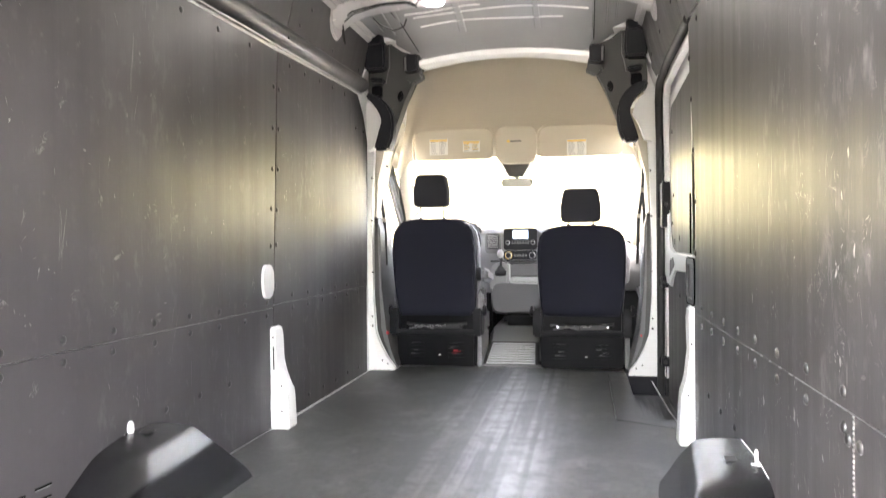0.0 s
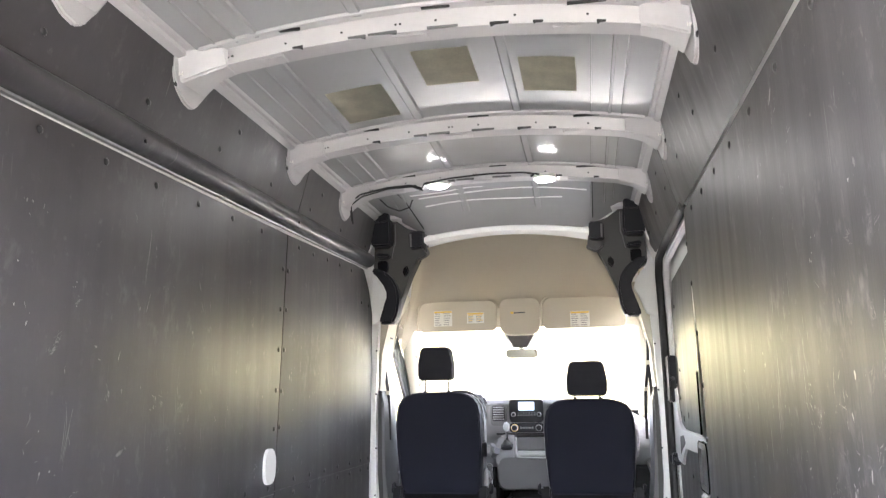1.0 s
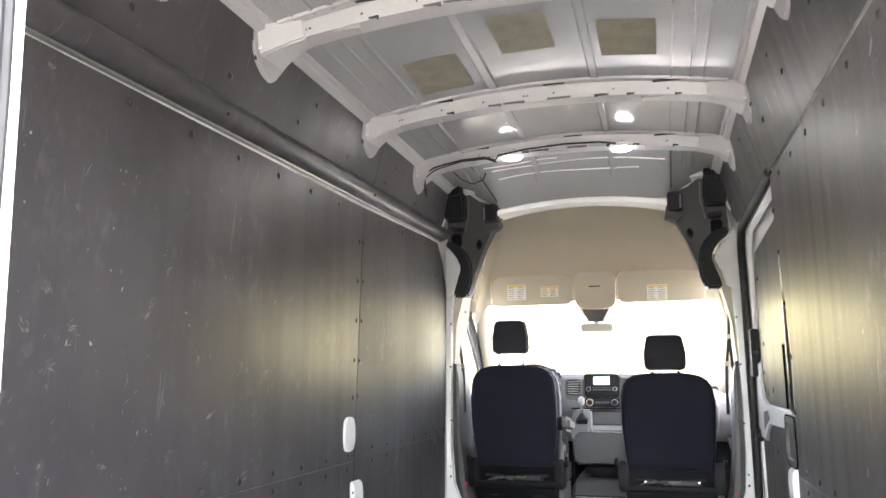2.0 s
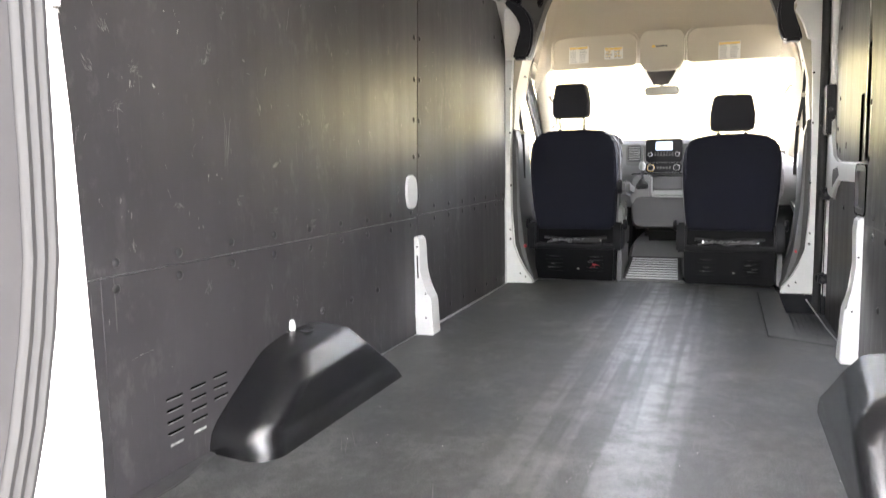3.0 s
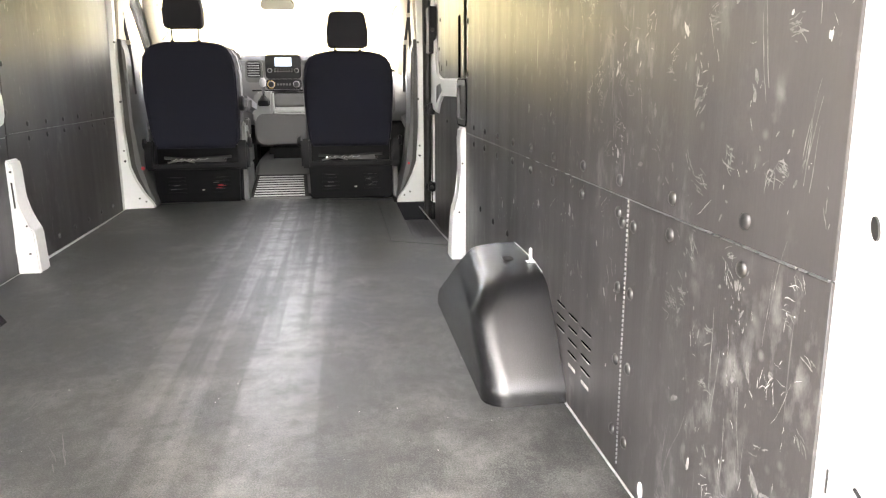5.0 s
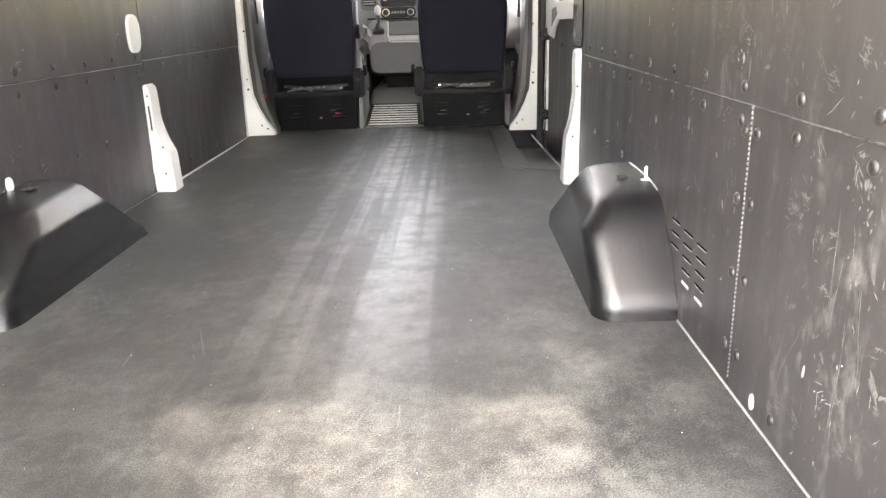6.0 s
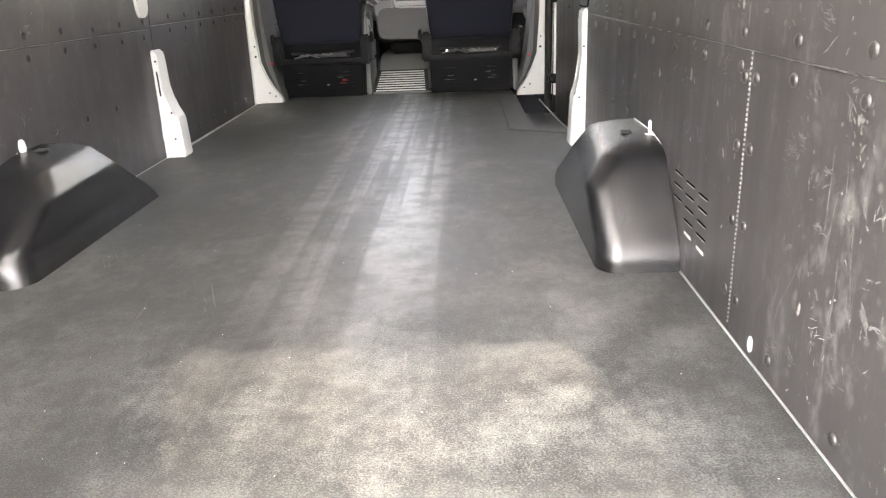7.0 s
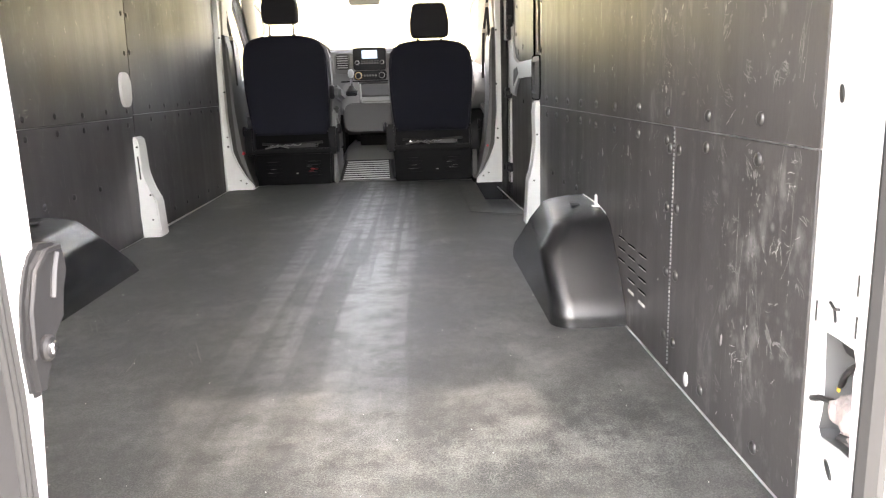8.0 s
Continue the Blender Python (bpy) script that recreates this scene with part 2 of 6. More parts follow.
SEATGREY = mat("grey_seat_fabric", (0.16, 0.16, 0.165), 0.85, vary=0.2, fine=380, bump=0.4, spec=0.2)
BEIGE = mat("beige_headliner_cloth", (0.5, 0.455, 0.36), 0.9, vary=0.07, scale=2, fine=300, bump=0.2, spec=0.2)
BEIGEPLASTIC = mat("beige_pillar_plastic", (0.52, 0.48, 0.38), 0.6, vary=0.06, fine=250, bump=0.1)
TAUPE = mat("dark_taupe_plastic", (0.032, 0.030, 0.028), 0.55, vary=0.12, fine=260, bump=0.15)
PALE = mat("pale_grey_plastic", (0.30, 0.305, 0.30), 0.5, vary=0.1, fine=260, bump=0.15)
GREY = mat("grey_trim_plastic", (0.1, 0.1, 0.1), 0.5, vary=0.1, fine=260, bump=0.15)
# dash plastic again, darkened where less windscreen light falls on the console
SHADEGREY = mat("shaded_console_plastic", (0.055, 0.055, 0.056), 0.5, vary=0.12, fine=260, bump=0.15)
DASHGREY = mat("mid_grey_dash_plastic", (0.17, 0.17, 0.172), 0.5, vary=0.12, fine=260, bump=0.15)
DARKGREY = mat("dark_grey_dash_plastic", (0.062, 0.062, 0.065), 0.5, vary=0.15, fine=260, bump=0.2)
FRAME = mat("dark_frame_steel", (0.05, 0.05, 0.052), 0.4, metal=0.6, vary=0.3)
KNOB = mat("satin_knob_metal", (0.22, 0.22, 0.22), 0.4, metal=0.8, vary=0.1)
STEEL = mat("bare_steel", (0.45, 0.45, 0.46), 0.35, metal=0.9, vary=0.15)
MIRROR = mat("dim_mirror_glass", (0.22, 0.22, 0.21), 0.3, metal=1.0, vary=0.03, bump=0)
TAPE = mat("pale_wire_tape", (0.24, 0.205, 0.2), 0.7, vary=0.4, scale=40, fine=200)
# body paint darkened for hollows: their shade is in the colour
HOLLOW_SHADE = mat("hollow_shade_grey", (0.10, 0.10, 0.10), 0.5, vary=0.1)
CHROME = mat("chromed_steel", (0.7, 0.7, 0.72), 0.15, metal=1.0, vary=0.05, bump=0)
RIVET = mat("black_rivet", (0.02, 0.02, 0.021), 0.3, vary=0.3, spec=0.6)
RIVET_RUBBED = mat("rubbed_rivet", (0.034, 0.033, 0.032), 0.34, vary=0.9, scale=40, fine=220, spec=0.6)
CARPET = mat("dark_carpet", (0.014, 0.014, 0.015), 0.95, vary=0.3, fine=300, bump=0.6, spec=0.1)
FOAM = mat("tan_foam_patch", (0.58, 0.55, 0.43), 0.85, vary=0.25, scale=12, fine=120, bump=0.3)
PAPER = mat("paper_label", (0.72, 0.71, 0.66), 0.7, vary=0.04)
YELLOW = mat("yellow_print", (0.75, 0.5, 0.08), 0.6, vary=0.05)
INK = mat("grey_print", (0.25, 0.25, 0.24), 0.7, vary=0.05)
RED = mat("red_plastic", (0.5, 0.012, 0.022), 0.35, vary=0.1)
GROUND = mat("pale_bounce_ground", (0.36, 0.34, 0.29), 0.9, vary=0.3, scale=0.6, fine=40, bump=0.4)
WOODS = mat("added_far_leaves", (0.22, 0.203, 0.108), 0.9, vary=0.4, scale=0.15, fine=1.5, bump=0.0)
SMEAR = mat("dull_rub_mark", (0.17, 0.165, 0.16), 0.6, vary=0.7, scale=40, fine=260, bump=0.1, spec=0.4)
DUST = mat("dry_floor_dust", (0.16, 0.156, 0.15), 0.6, vary=0.6, scale=30, fine=140, bump=0.1)
BARE = mat("bare_scratch", (0.37, 0.36, 0.345), 0.5, vary=0.6, scale=30, fine=300)
LEAF = mat("green_leaves", (0.07, 0.11, 0.03), 0.6, vary=0.4, scale=2)
BARK = mat("brown_bark", (0.11, 0.08, 0.055), 0.9, vary=0.4, scale=6, fine=30, bump=0.8)
GLASS = mat_glass("window_glass")
TINTED = mat_glass("tinted_window_glass", (0.8, 0.82, 0.8))
LED = mat_glow("lamp_diffuser", (1.0, 0.98, 0.94), 3.0)
SCREEN = mat_glow("lit_display", (0.45, 0.62, 0.85), 0.045)
ORANGE = mat_glow("lit_orange_ring", (0.75, 0.5, 0.12), 0.008)


# ---- building helpers ----
WORLD = {}


def thing(name, at, label, category, group="", kind=""):
    """An Empty at the base of a thing; its parts hang under it."""
    e = new(name)
    e.location = at
    e.empty_display_size = 0.1
    WORLD[e.name] = Matrix.Translation(at)
    return tagged(e, label, category, group, kind)


def mesh_of(name, bm, material, angle=38):
    bmesh.ops.recalc_face_normals(bm, faces=bm.faces)
    me = bpy.data.meshes.new(name)
    bm.to_mesh(me)
    bm.free()
    me.materials.append(material)
    me.shade_smooth()
    me.set_sharp_from_angle(angle=radians(angle))
    return me


def part(name, bm, material, parent=None, label="", angle=38):
    """One mesh object from a bmesh in world places, under a thing or a part."""
    ob = new(name, mesh_of(name, bm, material, angle))
    WORLD[ob.name] = Matrix.Identity(4)
    if parent is not None:
        ob.parent = parent
        ob.matrix_parent_inverse = WORLD[parent.name].inverted()
    return tagged(ob, label)


def placed(name, me, m, parent):
    """A part that shares a mesh with its like."""
    ob = new(name, me)
    ob.parent = parent
    ob.matrix_parent_inverse = WORLD[parent.name].inverted()
    ob.matrix_basis = m
    WORLD[ob.name] = m
    return ob


def bmn():
    return bmesh.new()


def softened(bm, geom_edges, width, segments=2):
    if width > 0:
        bmesh.ops.bevel(bm, geom=geom_edges, offset=width, segments=segments, affect="EDGES", clamp_overlap=True)


def box(bm, lo, hi, bev=0.0, seg=2):
    lo, hi = Vector(lo), Vector(hi)
    r = bmesh.ops.create_cube(bm, size=1.0, matrix=Matrix.Translation((lo + hi) / 2) @ Matrix.Diagonal((*(hi - lo), 1)))
    softened(bm, list({e for v in r["verts"] for e in v.link_edges}), bev, seg)
    return bm


def prism(bm, pts, axis, a0, a1, bev=0.0, seg=2):
    """A flat outline pushed along an axis: x takes (y, z) points, y takes (x, z), z takes (x, y)."""
    def at(p, a):
        return {"x": (a, p[0], p[1]), "y": (p[0], a, p[1]), "z": (p[0], p[1], a)}[axis]
    v0, v1 = [bm.verts.new(at(p, a0)) for p in pts], [bm.verts.new(at(p, a1)) for p in pts]
    k = len(pts)
    faces = [bm.faces.new(v0), bm.faces.new(v1[::-1])]
    faces += [bm.faces.new((v0[i], v1[i], v1[(i + 1) % k], v0[(i + 1) % k])) for i in range(k)]
    softened(bm, list({e for f in faces for e in f.edges}), bev, seg)
    return bm


def loft(bm, rings, closed=True, caps=True):
    """Quads between rings of equally many places."""
    vs = [[bm.verts.new(p) for p in ring] for ring in rings]
    k = len(rings[0])
    for a, b in zip(vs, vs[1:]):
        for i in range(k if closed else k - 1):
            bm.faces.new((a[i], a[(i + 1) % k], b[(i + 1) % k], b[i]))
    if caps and closed:
        bm.faces.new(vs[0][::-1])
        bm.faces.new(vs[-1])
    return bm


def tube(bm, pts, r, n=8, squash=1.0):
    pts = [Vector(p) for p in pts]
    rings, up = [], None
    for i, p in enumerate(pts):
        d = (pts[min(i + 1, len(pts) - 1)] - pts[max(i - 1, 0)]).normalized()
        a = d.orthogonal().normalized() if up is None else (up - d * up.dot(d)).normalized()
        up = a
        b = d.cross(a)
        rings.append([p + r * (math.cos(t) * a + squash * math.sin(t) * b) for t in (math.tau * j / n for j in range(n))])
    return loft(bm, rings)


def ring_of(c, r, axis="y", n=24):
    out = []
    for j in range(n):
        t = math.tau * j / n
        u, v = r * math.cos(t), r * math.sin(t)
        out.append(Vector(c) + Vector({"x": (0, u, v), "y": (u, 0, v), "z": (u, v, 0)}[axis]))
    return out


def cyl(bm, c, r, axis, length, n=20, bev=0.0):
    """A drum from place c along an axis."""
    d = Vector({"x": (1, 0, 0), "y": (0, 1, 0), "z": (0, 0, 1)}[axis])
    s = math.copysign(1, length)
    if bev:
        rings = [ring_of(c, r, axis, n), ring_of(Vector(c) + d * (length - s * bev), r, axis, n), ring_of(Vector(c) + d * length, r - bev, axis, n)]
    else:
        rings = [ring_of(c, r, axis, n), ring_of(Vector(c) + d * length, r, axis, n)]
    return loft(bm, rings)


def rrect(x0, x1, z0, z1, r, n=5):
    """A rounded rectangle; r is one radius or four (top right, top left, bottom left, bottom right)."""
    rs = (r,) * 4 if isinstance(r, (int, float)) else r
    out = []
    for (cx, cz), q, rr in zip(((x1, z1), (x0, z1), (x0, z0), (x1, z0)), range(4), rs):
        sx, sz = (1 if cx == x1 else -1), (1 if cz == z1 else -1)
        for j in range(n + 1):
            t = math.pi / 2 * (q + j / n)
            out.append((cx - sx * rr + rr * math.cos(t), cz - sz * rr + rr * math.sin(t)))
    return out


def moved(bm, m):
    bm.transform(m)
    return bm


def mirrored(pts):
    return [(-x, z) for x, z in pts][::-1]


# ---- the shell of the van ----
W = 0.88            # half the width between the linings
REAR, BP = 0.985, 4.92   # rear end of the linings, rear face of the B pillars
ROOF_Y0, ROOF_Y1 = 0.66, 4.80


def roof_z(x, y):
    """Underside of the roof skin."""
    z = 2.125 - 0.085 * (x / 0.79) ** 2
    if y > 4.15:
        # the middle comes down to the header; the corners stay up
        z -= 0.17 * ((y - 4.15) / 0.65) ** 1.6 * min(1.0, max(0.0, (0.72 - abs(x)) / 0.22))
    if y < 1.4:
        z -= 0.06 * ((1.4 - y) / 0.75) ** 2
    return z


def side_outline(s):
    """Section of the body side: upright below, leaning in above the rail."""
    return [(s * x, z) for x, z in ((0.888, -0.3), (0.888, 1.68), (0.855, 1.80), (0.80, 2.02), (0.785, 2.06), (1.0, 2.08), (1.02, -0.3))]


wall_left = part("wall_left", prism(bmn(), side_outline(-1), "y", REAR - 0.02, BP), WHITE)
tagged(wall_left, "white van body side lined with black riveted panels", "wall", kind="structure")
bm = prism(bmn(), side_outline(1), "y", REAR - 0.02, 3.40)
prism(bm, [(0.888, 1.70), (0.855, 1.80), (0.80, 2.02), (0.785, 2.06), (1.0, 2.08), (1.02, 1.70)], "y", 3.40, BP)
wall_right = part("wall_right", bm, WHITE)
tagged(wall_right, "white van body side lined with scratched black panels", "wall", kind="structure")

# floor: a white steel pan with a black rubber mat on it, cut out round the step well
floor_pan = part("floor", prism(bmn(), [(-0.9, 0.6), (0.9, 0.6), (0.9, 3.78), (0.705, 3.78), (0.705, 4.9), (0.705, 5.2), (-0.9, 5.2)], "z", -0.06, -0.012), WHITE)
tagged(floor_pan, "white steel cargo floor under a rubber mat", "floor", kind="structure")
OUT = [(-0.879, 0.64), (0.8772, 0.64), (0.8765, 1.3), (0.875, 1.86), (0.877, 1.95), (0.877, 3.44), (0.862, 3.565), (0.862, 3.60), (0.60, 3.74), (0.60, 4.90), (0.70, 4.92), (0.70, 5.06),
       (0.20, 5.11), (-0.18, 5.16), (-0.72, 5.08), (-0.72, 4.95), (-0.879, 4.90), (-0.866, 4.45), (-0.862, 3.46), (-0.879, 3.34)]
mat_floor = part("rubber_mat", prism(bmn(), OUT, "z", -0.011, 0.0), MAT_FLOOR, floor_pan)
tagged(mat_floor, "worn dusty black rubber floor mat, its aisle sheen put into the colour")

# frame and treads of the sliding door's step well
bm = prism(bmn(), [(0.603, 3.74), (0.865, 3.60), (0.90, 3.60), (0.90, 3.80), (0.71, 3.80), (0.71, 4.90), (0.603, 4.90)], "z", -0.02, 0.0012, 0.001)
step_well = thing("step_well", (0.8, 4.3, -0.2), "black plastic step well at the sliding door", "step", kind="structure")
part("rim", bm, MAT_FLOOR, step_well)
part("rim_edge", tube(bmn(), [(0.600, 3.742, 0.001), (0.862, 3.602, 0.001)], 0.004, 6), GREY, step_well)
bm = box(bmn(), (0.71, 3.80, -0.125), (1.0, 4.94, -0.115))
part("tread", bm, DARKGREY, step_well, "dark grey ribbed step")
for k in range(9):
    part("tread_rib", box(bmn(), (0.74 + k * 0.024, 3.86, -0.115), (0.75 + k * 0.024, 4.86, -0.111), 0.0015, 1), DARKGREY, step_well)
part("sill_edge", tube(bmn(), [(0.868, 3.605, 0.003), (0.862, 3.75, 0.003), (0.853, 3.95, 0.002), (0.852, 4.32, -0.01), (0.853, 4.88, -0.03)], 0.0035, 6), RIB, step_well, "pale edge of the door sill")
part("riser", box(bmn(), (0.70, 3.78, -0.18), (0.712, 4.92, -0.02), 0.003), BLACK, step_well)
part("end_wall", box(bmn(), (0.71, 4.905, -0.18), (0.99, 4.925, -0.004), 0.004), BLACK, step_well)
part("end_wall", box(bmn(), (0.71, 3.785, -0.18), (0.99, 3.80, -0.022), 0.003), BLACK, step_well)

# roof skin
bm = bmn()
nx, ny = 28, 46
grid = [[None] * (ny + 1) for _ in range(nx + 1)]
top = [[None] * (ny + 1) for _ in range(nx + 1)]
for i in range(nx + 1):
    for j in range(ny + 1):
        x, y = -0.80 + 1.60 * i / nx, ROOF_Y0 + (ROOF_Y1 - ROOF_Y0) * j / ny
        grid[i][j] = bm.verts.new((x, y, roof_z(x, y)))
        top[i][j] = bm.verts.new((x, y, roof_z(x, y) + 0.03))
for i in range(nx):
    for j in range(ny):
        bm.faces.new((grid[i][j], grid[i][j + 1], grid[i + 1][j + 1], grid[i + 1][j]))
        bm.faces.new((top[i][j], top[i + 1][j], top[i + 1][j + 1], top[i][j + 1]))
box(bm, (-1.03, 0.56, 2.165), (1.03, 4.82, 2.19))
for s in (-1, 1):
    box(bm, (min(s * 0.93, s * 1.03), 0.56, 2.03), (max(s * 0.93, s * 1.03), 4.95, 2.18))
box(bm, (-1.03, 0.56, 2.0), (1.03, 0.60, 2.18))
ceiling = part("ceiling", bm, ROOF)
tagged(ceiling, "bare painted steel van roof with pressed channels", "ceiling", kind="structure")


def roof_strip(x, y0, y1, w, drop, material, name, label=""):
    """A pressed channel that follows the roof skin lengthwise."""
    bm = bmn()
    rings = []
    for k in range(9):
        y = y0 + (y1 - y0) * k / 8
        z = roof_z(x, y)
        rings.append([(x - w, y, z + 0.004), (x - w * 0.6, y, z - drop), (x + w * 0.6, y, z - drop), (x + w, y, z + 0.004)])
    loft(bm, rings, closed=False)
    return part(name, bm, material, ceiling, label)


RIBS = (1.84, 2.44, 3.39, 4.12)
for y0, y1 in ((0.95, 1.78), (1.9, 2.37), (2.5, 3.32), (3.45, 4.06), (4.18, 4.6)):
    for x, w in ((-0.685, 0.004), (-0.617, 0.007), (-0.552, 0.015), (-0.212, 0.026), (0.217, 0.022), (0.525, 0.005), (0.60, 0.008), (0.649, 0.006)):
        roof_strip(x, y0, y1, w, 0.007, ROOF, "channel")
for s in (-1, 1):
    bm = bmn()
    loft(bm, [[(s * 0.752, y, roof_z(0.752, y) + 0.003), (s * 0.757, y, roof_z(0.757, y) - 0.012), (s * 0.770, y, roof_z(0.77, y) - 0.012), (s * 0.772, y, roof_z(0.77, y) - 0.026), (s * 0.793, y, 2.002), (s * 0.80, y, 2.02)] for y in (0.9, 2.0, 3.0, 4.0, 4.7)], closed=False)
    part("roof_rail", bm, RIB, ceiling, "white folded roof side rail")
for (x0, x1, y0, y1) in ((-0.107, 0.100, 2.66, 2.965), (0.265, 0.468, 2.765, 3.075), (-0.50, -0.272, 2.885, 3.215)):
    bm = bmn()
    loft(bm, [[(x0 + (x1 - x0) * k / 6, y, roof_z(x0 + (x1 - x0) * k / 6, y) - 0.005) for k in range(7)] for y in (y0, y1)], closed=False)
    bmesh.ops.solidify(bm, geom=bm.faces[:], thickness=0.003)
    part("sound_patch", bm, FOAM, ceiling, "tan square of sound-damping sheet")


def roof_rib(y, name="roof_rib"):
    """A pressed cross bow: hat section over the width, gussets at its ends, punched holes."""
    bow = thing(name, (0, y, 2.0), "white pressed steel roof cross bow with punched holes", "roof bow", "roof bows")
    rings = []
    for k in range(25):
        x = -0.775 + 1.55 * k / 24
        z = roof_z(x, 3.0) - 0.006
        d = 0.048 + 0.012 * math.sin(math.pi * k / 24)
        prof = ((-0.075, 0.0), (-0.052, -0.002), (-0.038, -d), (0.030, -d - 0.004), (0.046, -0.004), (0.07, 0.0), (0.07, 0.004), (-0.075, 0.004))
        rings.append([(x, y + py, z + pz) for py, pz in prof])
    bm = loft(bmn(), rings)
    part("bow", bm, RIB, bow, angle=30)
    for s in (-1, 1):
        pts = [(y + dy, z) for dy, z in ((-0.16, 2.042), (-0.15, 1.995), (-0.13, 1.952), (-0.092, 1.915), (-0.035, 1.890), (0.015, 1.884), (0.045, 1.900), (0.075, 1.950), (0.105, 2.005), (0.13, 2.04))]
        bm = prism(bmn(), pts, "x", s * 0.792, s * 0.812, 0.006)
        for v in bm.verts:
            v.co.x -= s * 0.30 * (v.co.z - 2.0) * 0.6
        part("gusset", bm, RIB, bow)
        part("gusset_slot", prism(bmn(), [(y - 0.105, 1.955), (y - 0.098, 1.955), (y - 0.098, 1.975), (y - 0.105, 1.975)], "x", s * 0.786, s * 0.800), PAPER, bow)
        part("gusset_hole", moved(box(bmn(), (-0.003, -0.022, -0.010), (0.003, 0.022, 0.010), 0.003), Matrix.Translation((s * 0.79, y - 0.005, 1.972)) @ Matrix.Rotation(radians(20), 4, "X")), HOLLOW_SHADE, bow, "dark cut-out in the gusset")
        # the bow's end spreads and runs down into the gusset
        bm = loft(bmn(), [[(s * x, y + dy, z) for dy, z in quad] for x, quad in (
            (0.66, ((-0.070, 2.060), (0.060, 2.060), (0.034, 2.004), (-0.040, 2.004))),
            (0.73, ((-0.090, 2.045), (0.078, 2.045), (0.042, 1.985), (-0.050, 1.983))),
            (0.797, ((-0.145, 2.035), (0.110, 2.035), (0.062, 1.940), (-0.100, 1.930))))])
        softened(bm, bm.edges[:], 0.006)
        part("end_cap", bm, RIB, bow)
    for x in (-0.66, -0.645, -0.46, -0.27, -0.09, -0.075, 0.04, 0.29, 0.51, 0.68, 0.70):
        z = roof_z(x, 3.0) - 0.006
        d = 0.048 + 0.012 * math.sin(math.pi * (x + 0.775) / 1.55)
        yy = y - 0.052 + 0.014 * 0.55
        part("punched_hole", prism(bmn(), [(x + 0.0042 * math.cos(t), z - d * 0.55 + 0.0042 * math.sin(t)) for t in (math.tau * j / 10 for j in range(10))], "y", yy - 0.001, yy + 0.008), RUBBER, bow, "dark punched hole")
    for x, w, dark in ((-0.42, 0.018, True), (-0.22, 0.030, False), (-0.135, 0.048, False), (0.06, 0.050, False), (0.24, 0.030, True), (0.36, 0.016, True), (0.55, 0.014, True), (0.71, 0.022, True)):
        z = roof_z(x, 3.0) - 0.006
        d = 0.048 + 0.012 * math.sin(math.pi * (x + 0.775) / 1.55)
        yy = y - 0.0385
        part("lip_slot", prism(bmn(), [(x + px, z - d + 0.006 + pz) for px, pz in rrect(-w, w, -0.0055, 0.0055, 0.0035, 3)], "y", yy - 0.002, yy + 0.012), RUBBER if dark else HOLLOW_SHADE, bow, "dark slot in the lip")
    for k, x in enumerate((-0.52, -0.05, 0.45)):
        z = roof_z(x, 3.0) - 0.006
        d = 0.048 + 0.012 * math.sin(math.pi * (x + 0.775) / 1.55)
        bm = box(bmn(), (x - 0.05 - 0.012 * (k % 2), y - 0.030, z - d - 0.006), (x + 0.05 + 0.012 * (k % 3), y + 0.022, z - d + 0.004), 0.0045, 3)
        part("pressing", bm, RIB, bow)
    rings = []
    for k in range(25):
        x = -0.74 + 1.48 * k / 24
        z = roof_z(x, y) - 0.004
        rings.append([(x, y - 0.098, z + 0.002), (x, y - 0.094, z - 0.007), (x, y - 0.084, z - 0.007), (x, y - 0.080, z + 0.002)])
    part("flange", loft(bmn(), rings, closed=False), RIB, bow)
    for x0, x1 in ((-0.47, -0.40), (0.0, 0.09), (0.45, 0.58)):
        z = roof_z((x0 + x1) / 2, y) - 0.004
        part("gap", box(bmn(), (x0, y - 0.0795, z - 0.010), (x1, y - 0.070, z - 0.002)), RUBBER, bow, "dark gap above the bow")
    return bow


bows = [roof_rib(y) for y in RIBS]

# LED lamps on the front bow, and their cable
for x in (-0.285, 0.285):
    z = roof_z(x, 3.0) - 0.062
    lamp = thing("ceiling_lamp", (x, 4.10, z), "lit round white LED cargo lamp on the roof bow", "lamp", "cargo lamps")
    part("housing", loft(bmn(), [[Vector((x, 4.10, z + dz)) + Vector((r * 1.25 * math.cos(t), r * math.sin(t), 0)) for t in (math.tau * j / 20 for j in range(20))] for r, dz in ((0.05, 0.008), (0.05, -0.006), (0.044, -0.012))]), PAPER, lamp)
    part("diffuser", loft(bmn(), [[Vector((x, 4.10, z + dz)) + Vector((r * 1.25 * math.cos(t), r * math.sin(t), 0)) for t in (math.tau * j / 20 for j in range(20))] for r, dz in ((0.043, -0.0125), (0.038, -0.02), (0.015, -0.024))]), LED, lamp, "glowing white lens")
cable = [(-0.80, 4.20, 1.90), (-0.78, 4.10, 1.98), (-0.70, 4.03, 2.0), (-0.55, 4.02, 2.025), (-0.42, 4.02, 2.03), (-0.36, 4.02, 2.01), (-0.345, 4.02, 2.035), (-0.2, 4.02, 2.055), (0.0, 4.02, 2.065), (0.18, 4.02, 2.06), (0.26, 4.04, 2.05)]
roof_cable = thing("lamp_cable", (-0.8, 4.2, 1.9), "thin black wiring taped along the roof bow", "cable")
part("wire", tube(bmn(), cable, 0.005, 6), RUBBER, roof_cable)
part("wire", tube(bmn(), [(x + 0.01, y - 0.012, z - 0.016 + 0.006 * math.sin(9 * x)) for x, y, z in cable[:6]], 0.004, 6), RUBBER, roof_cable)
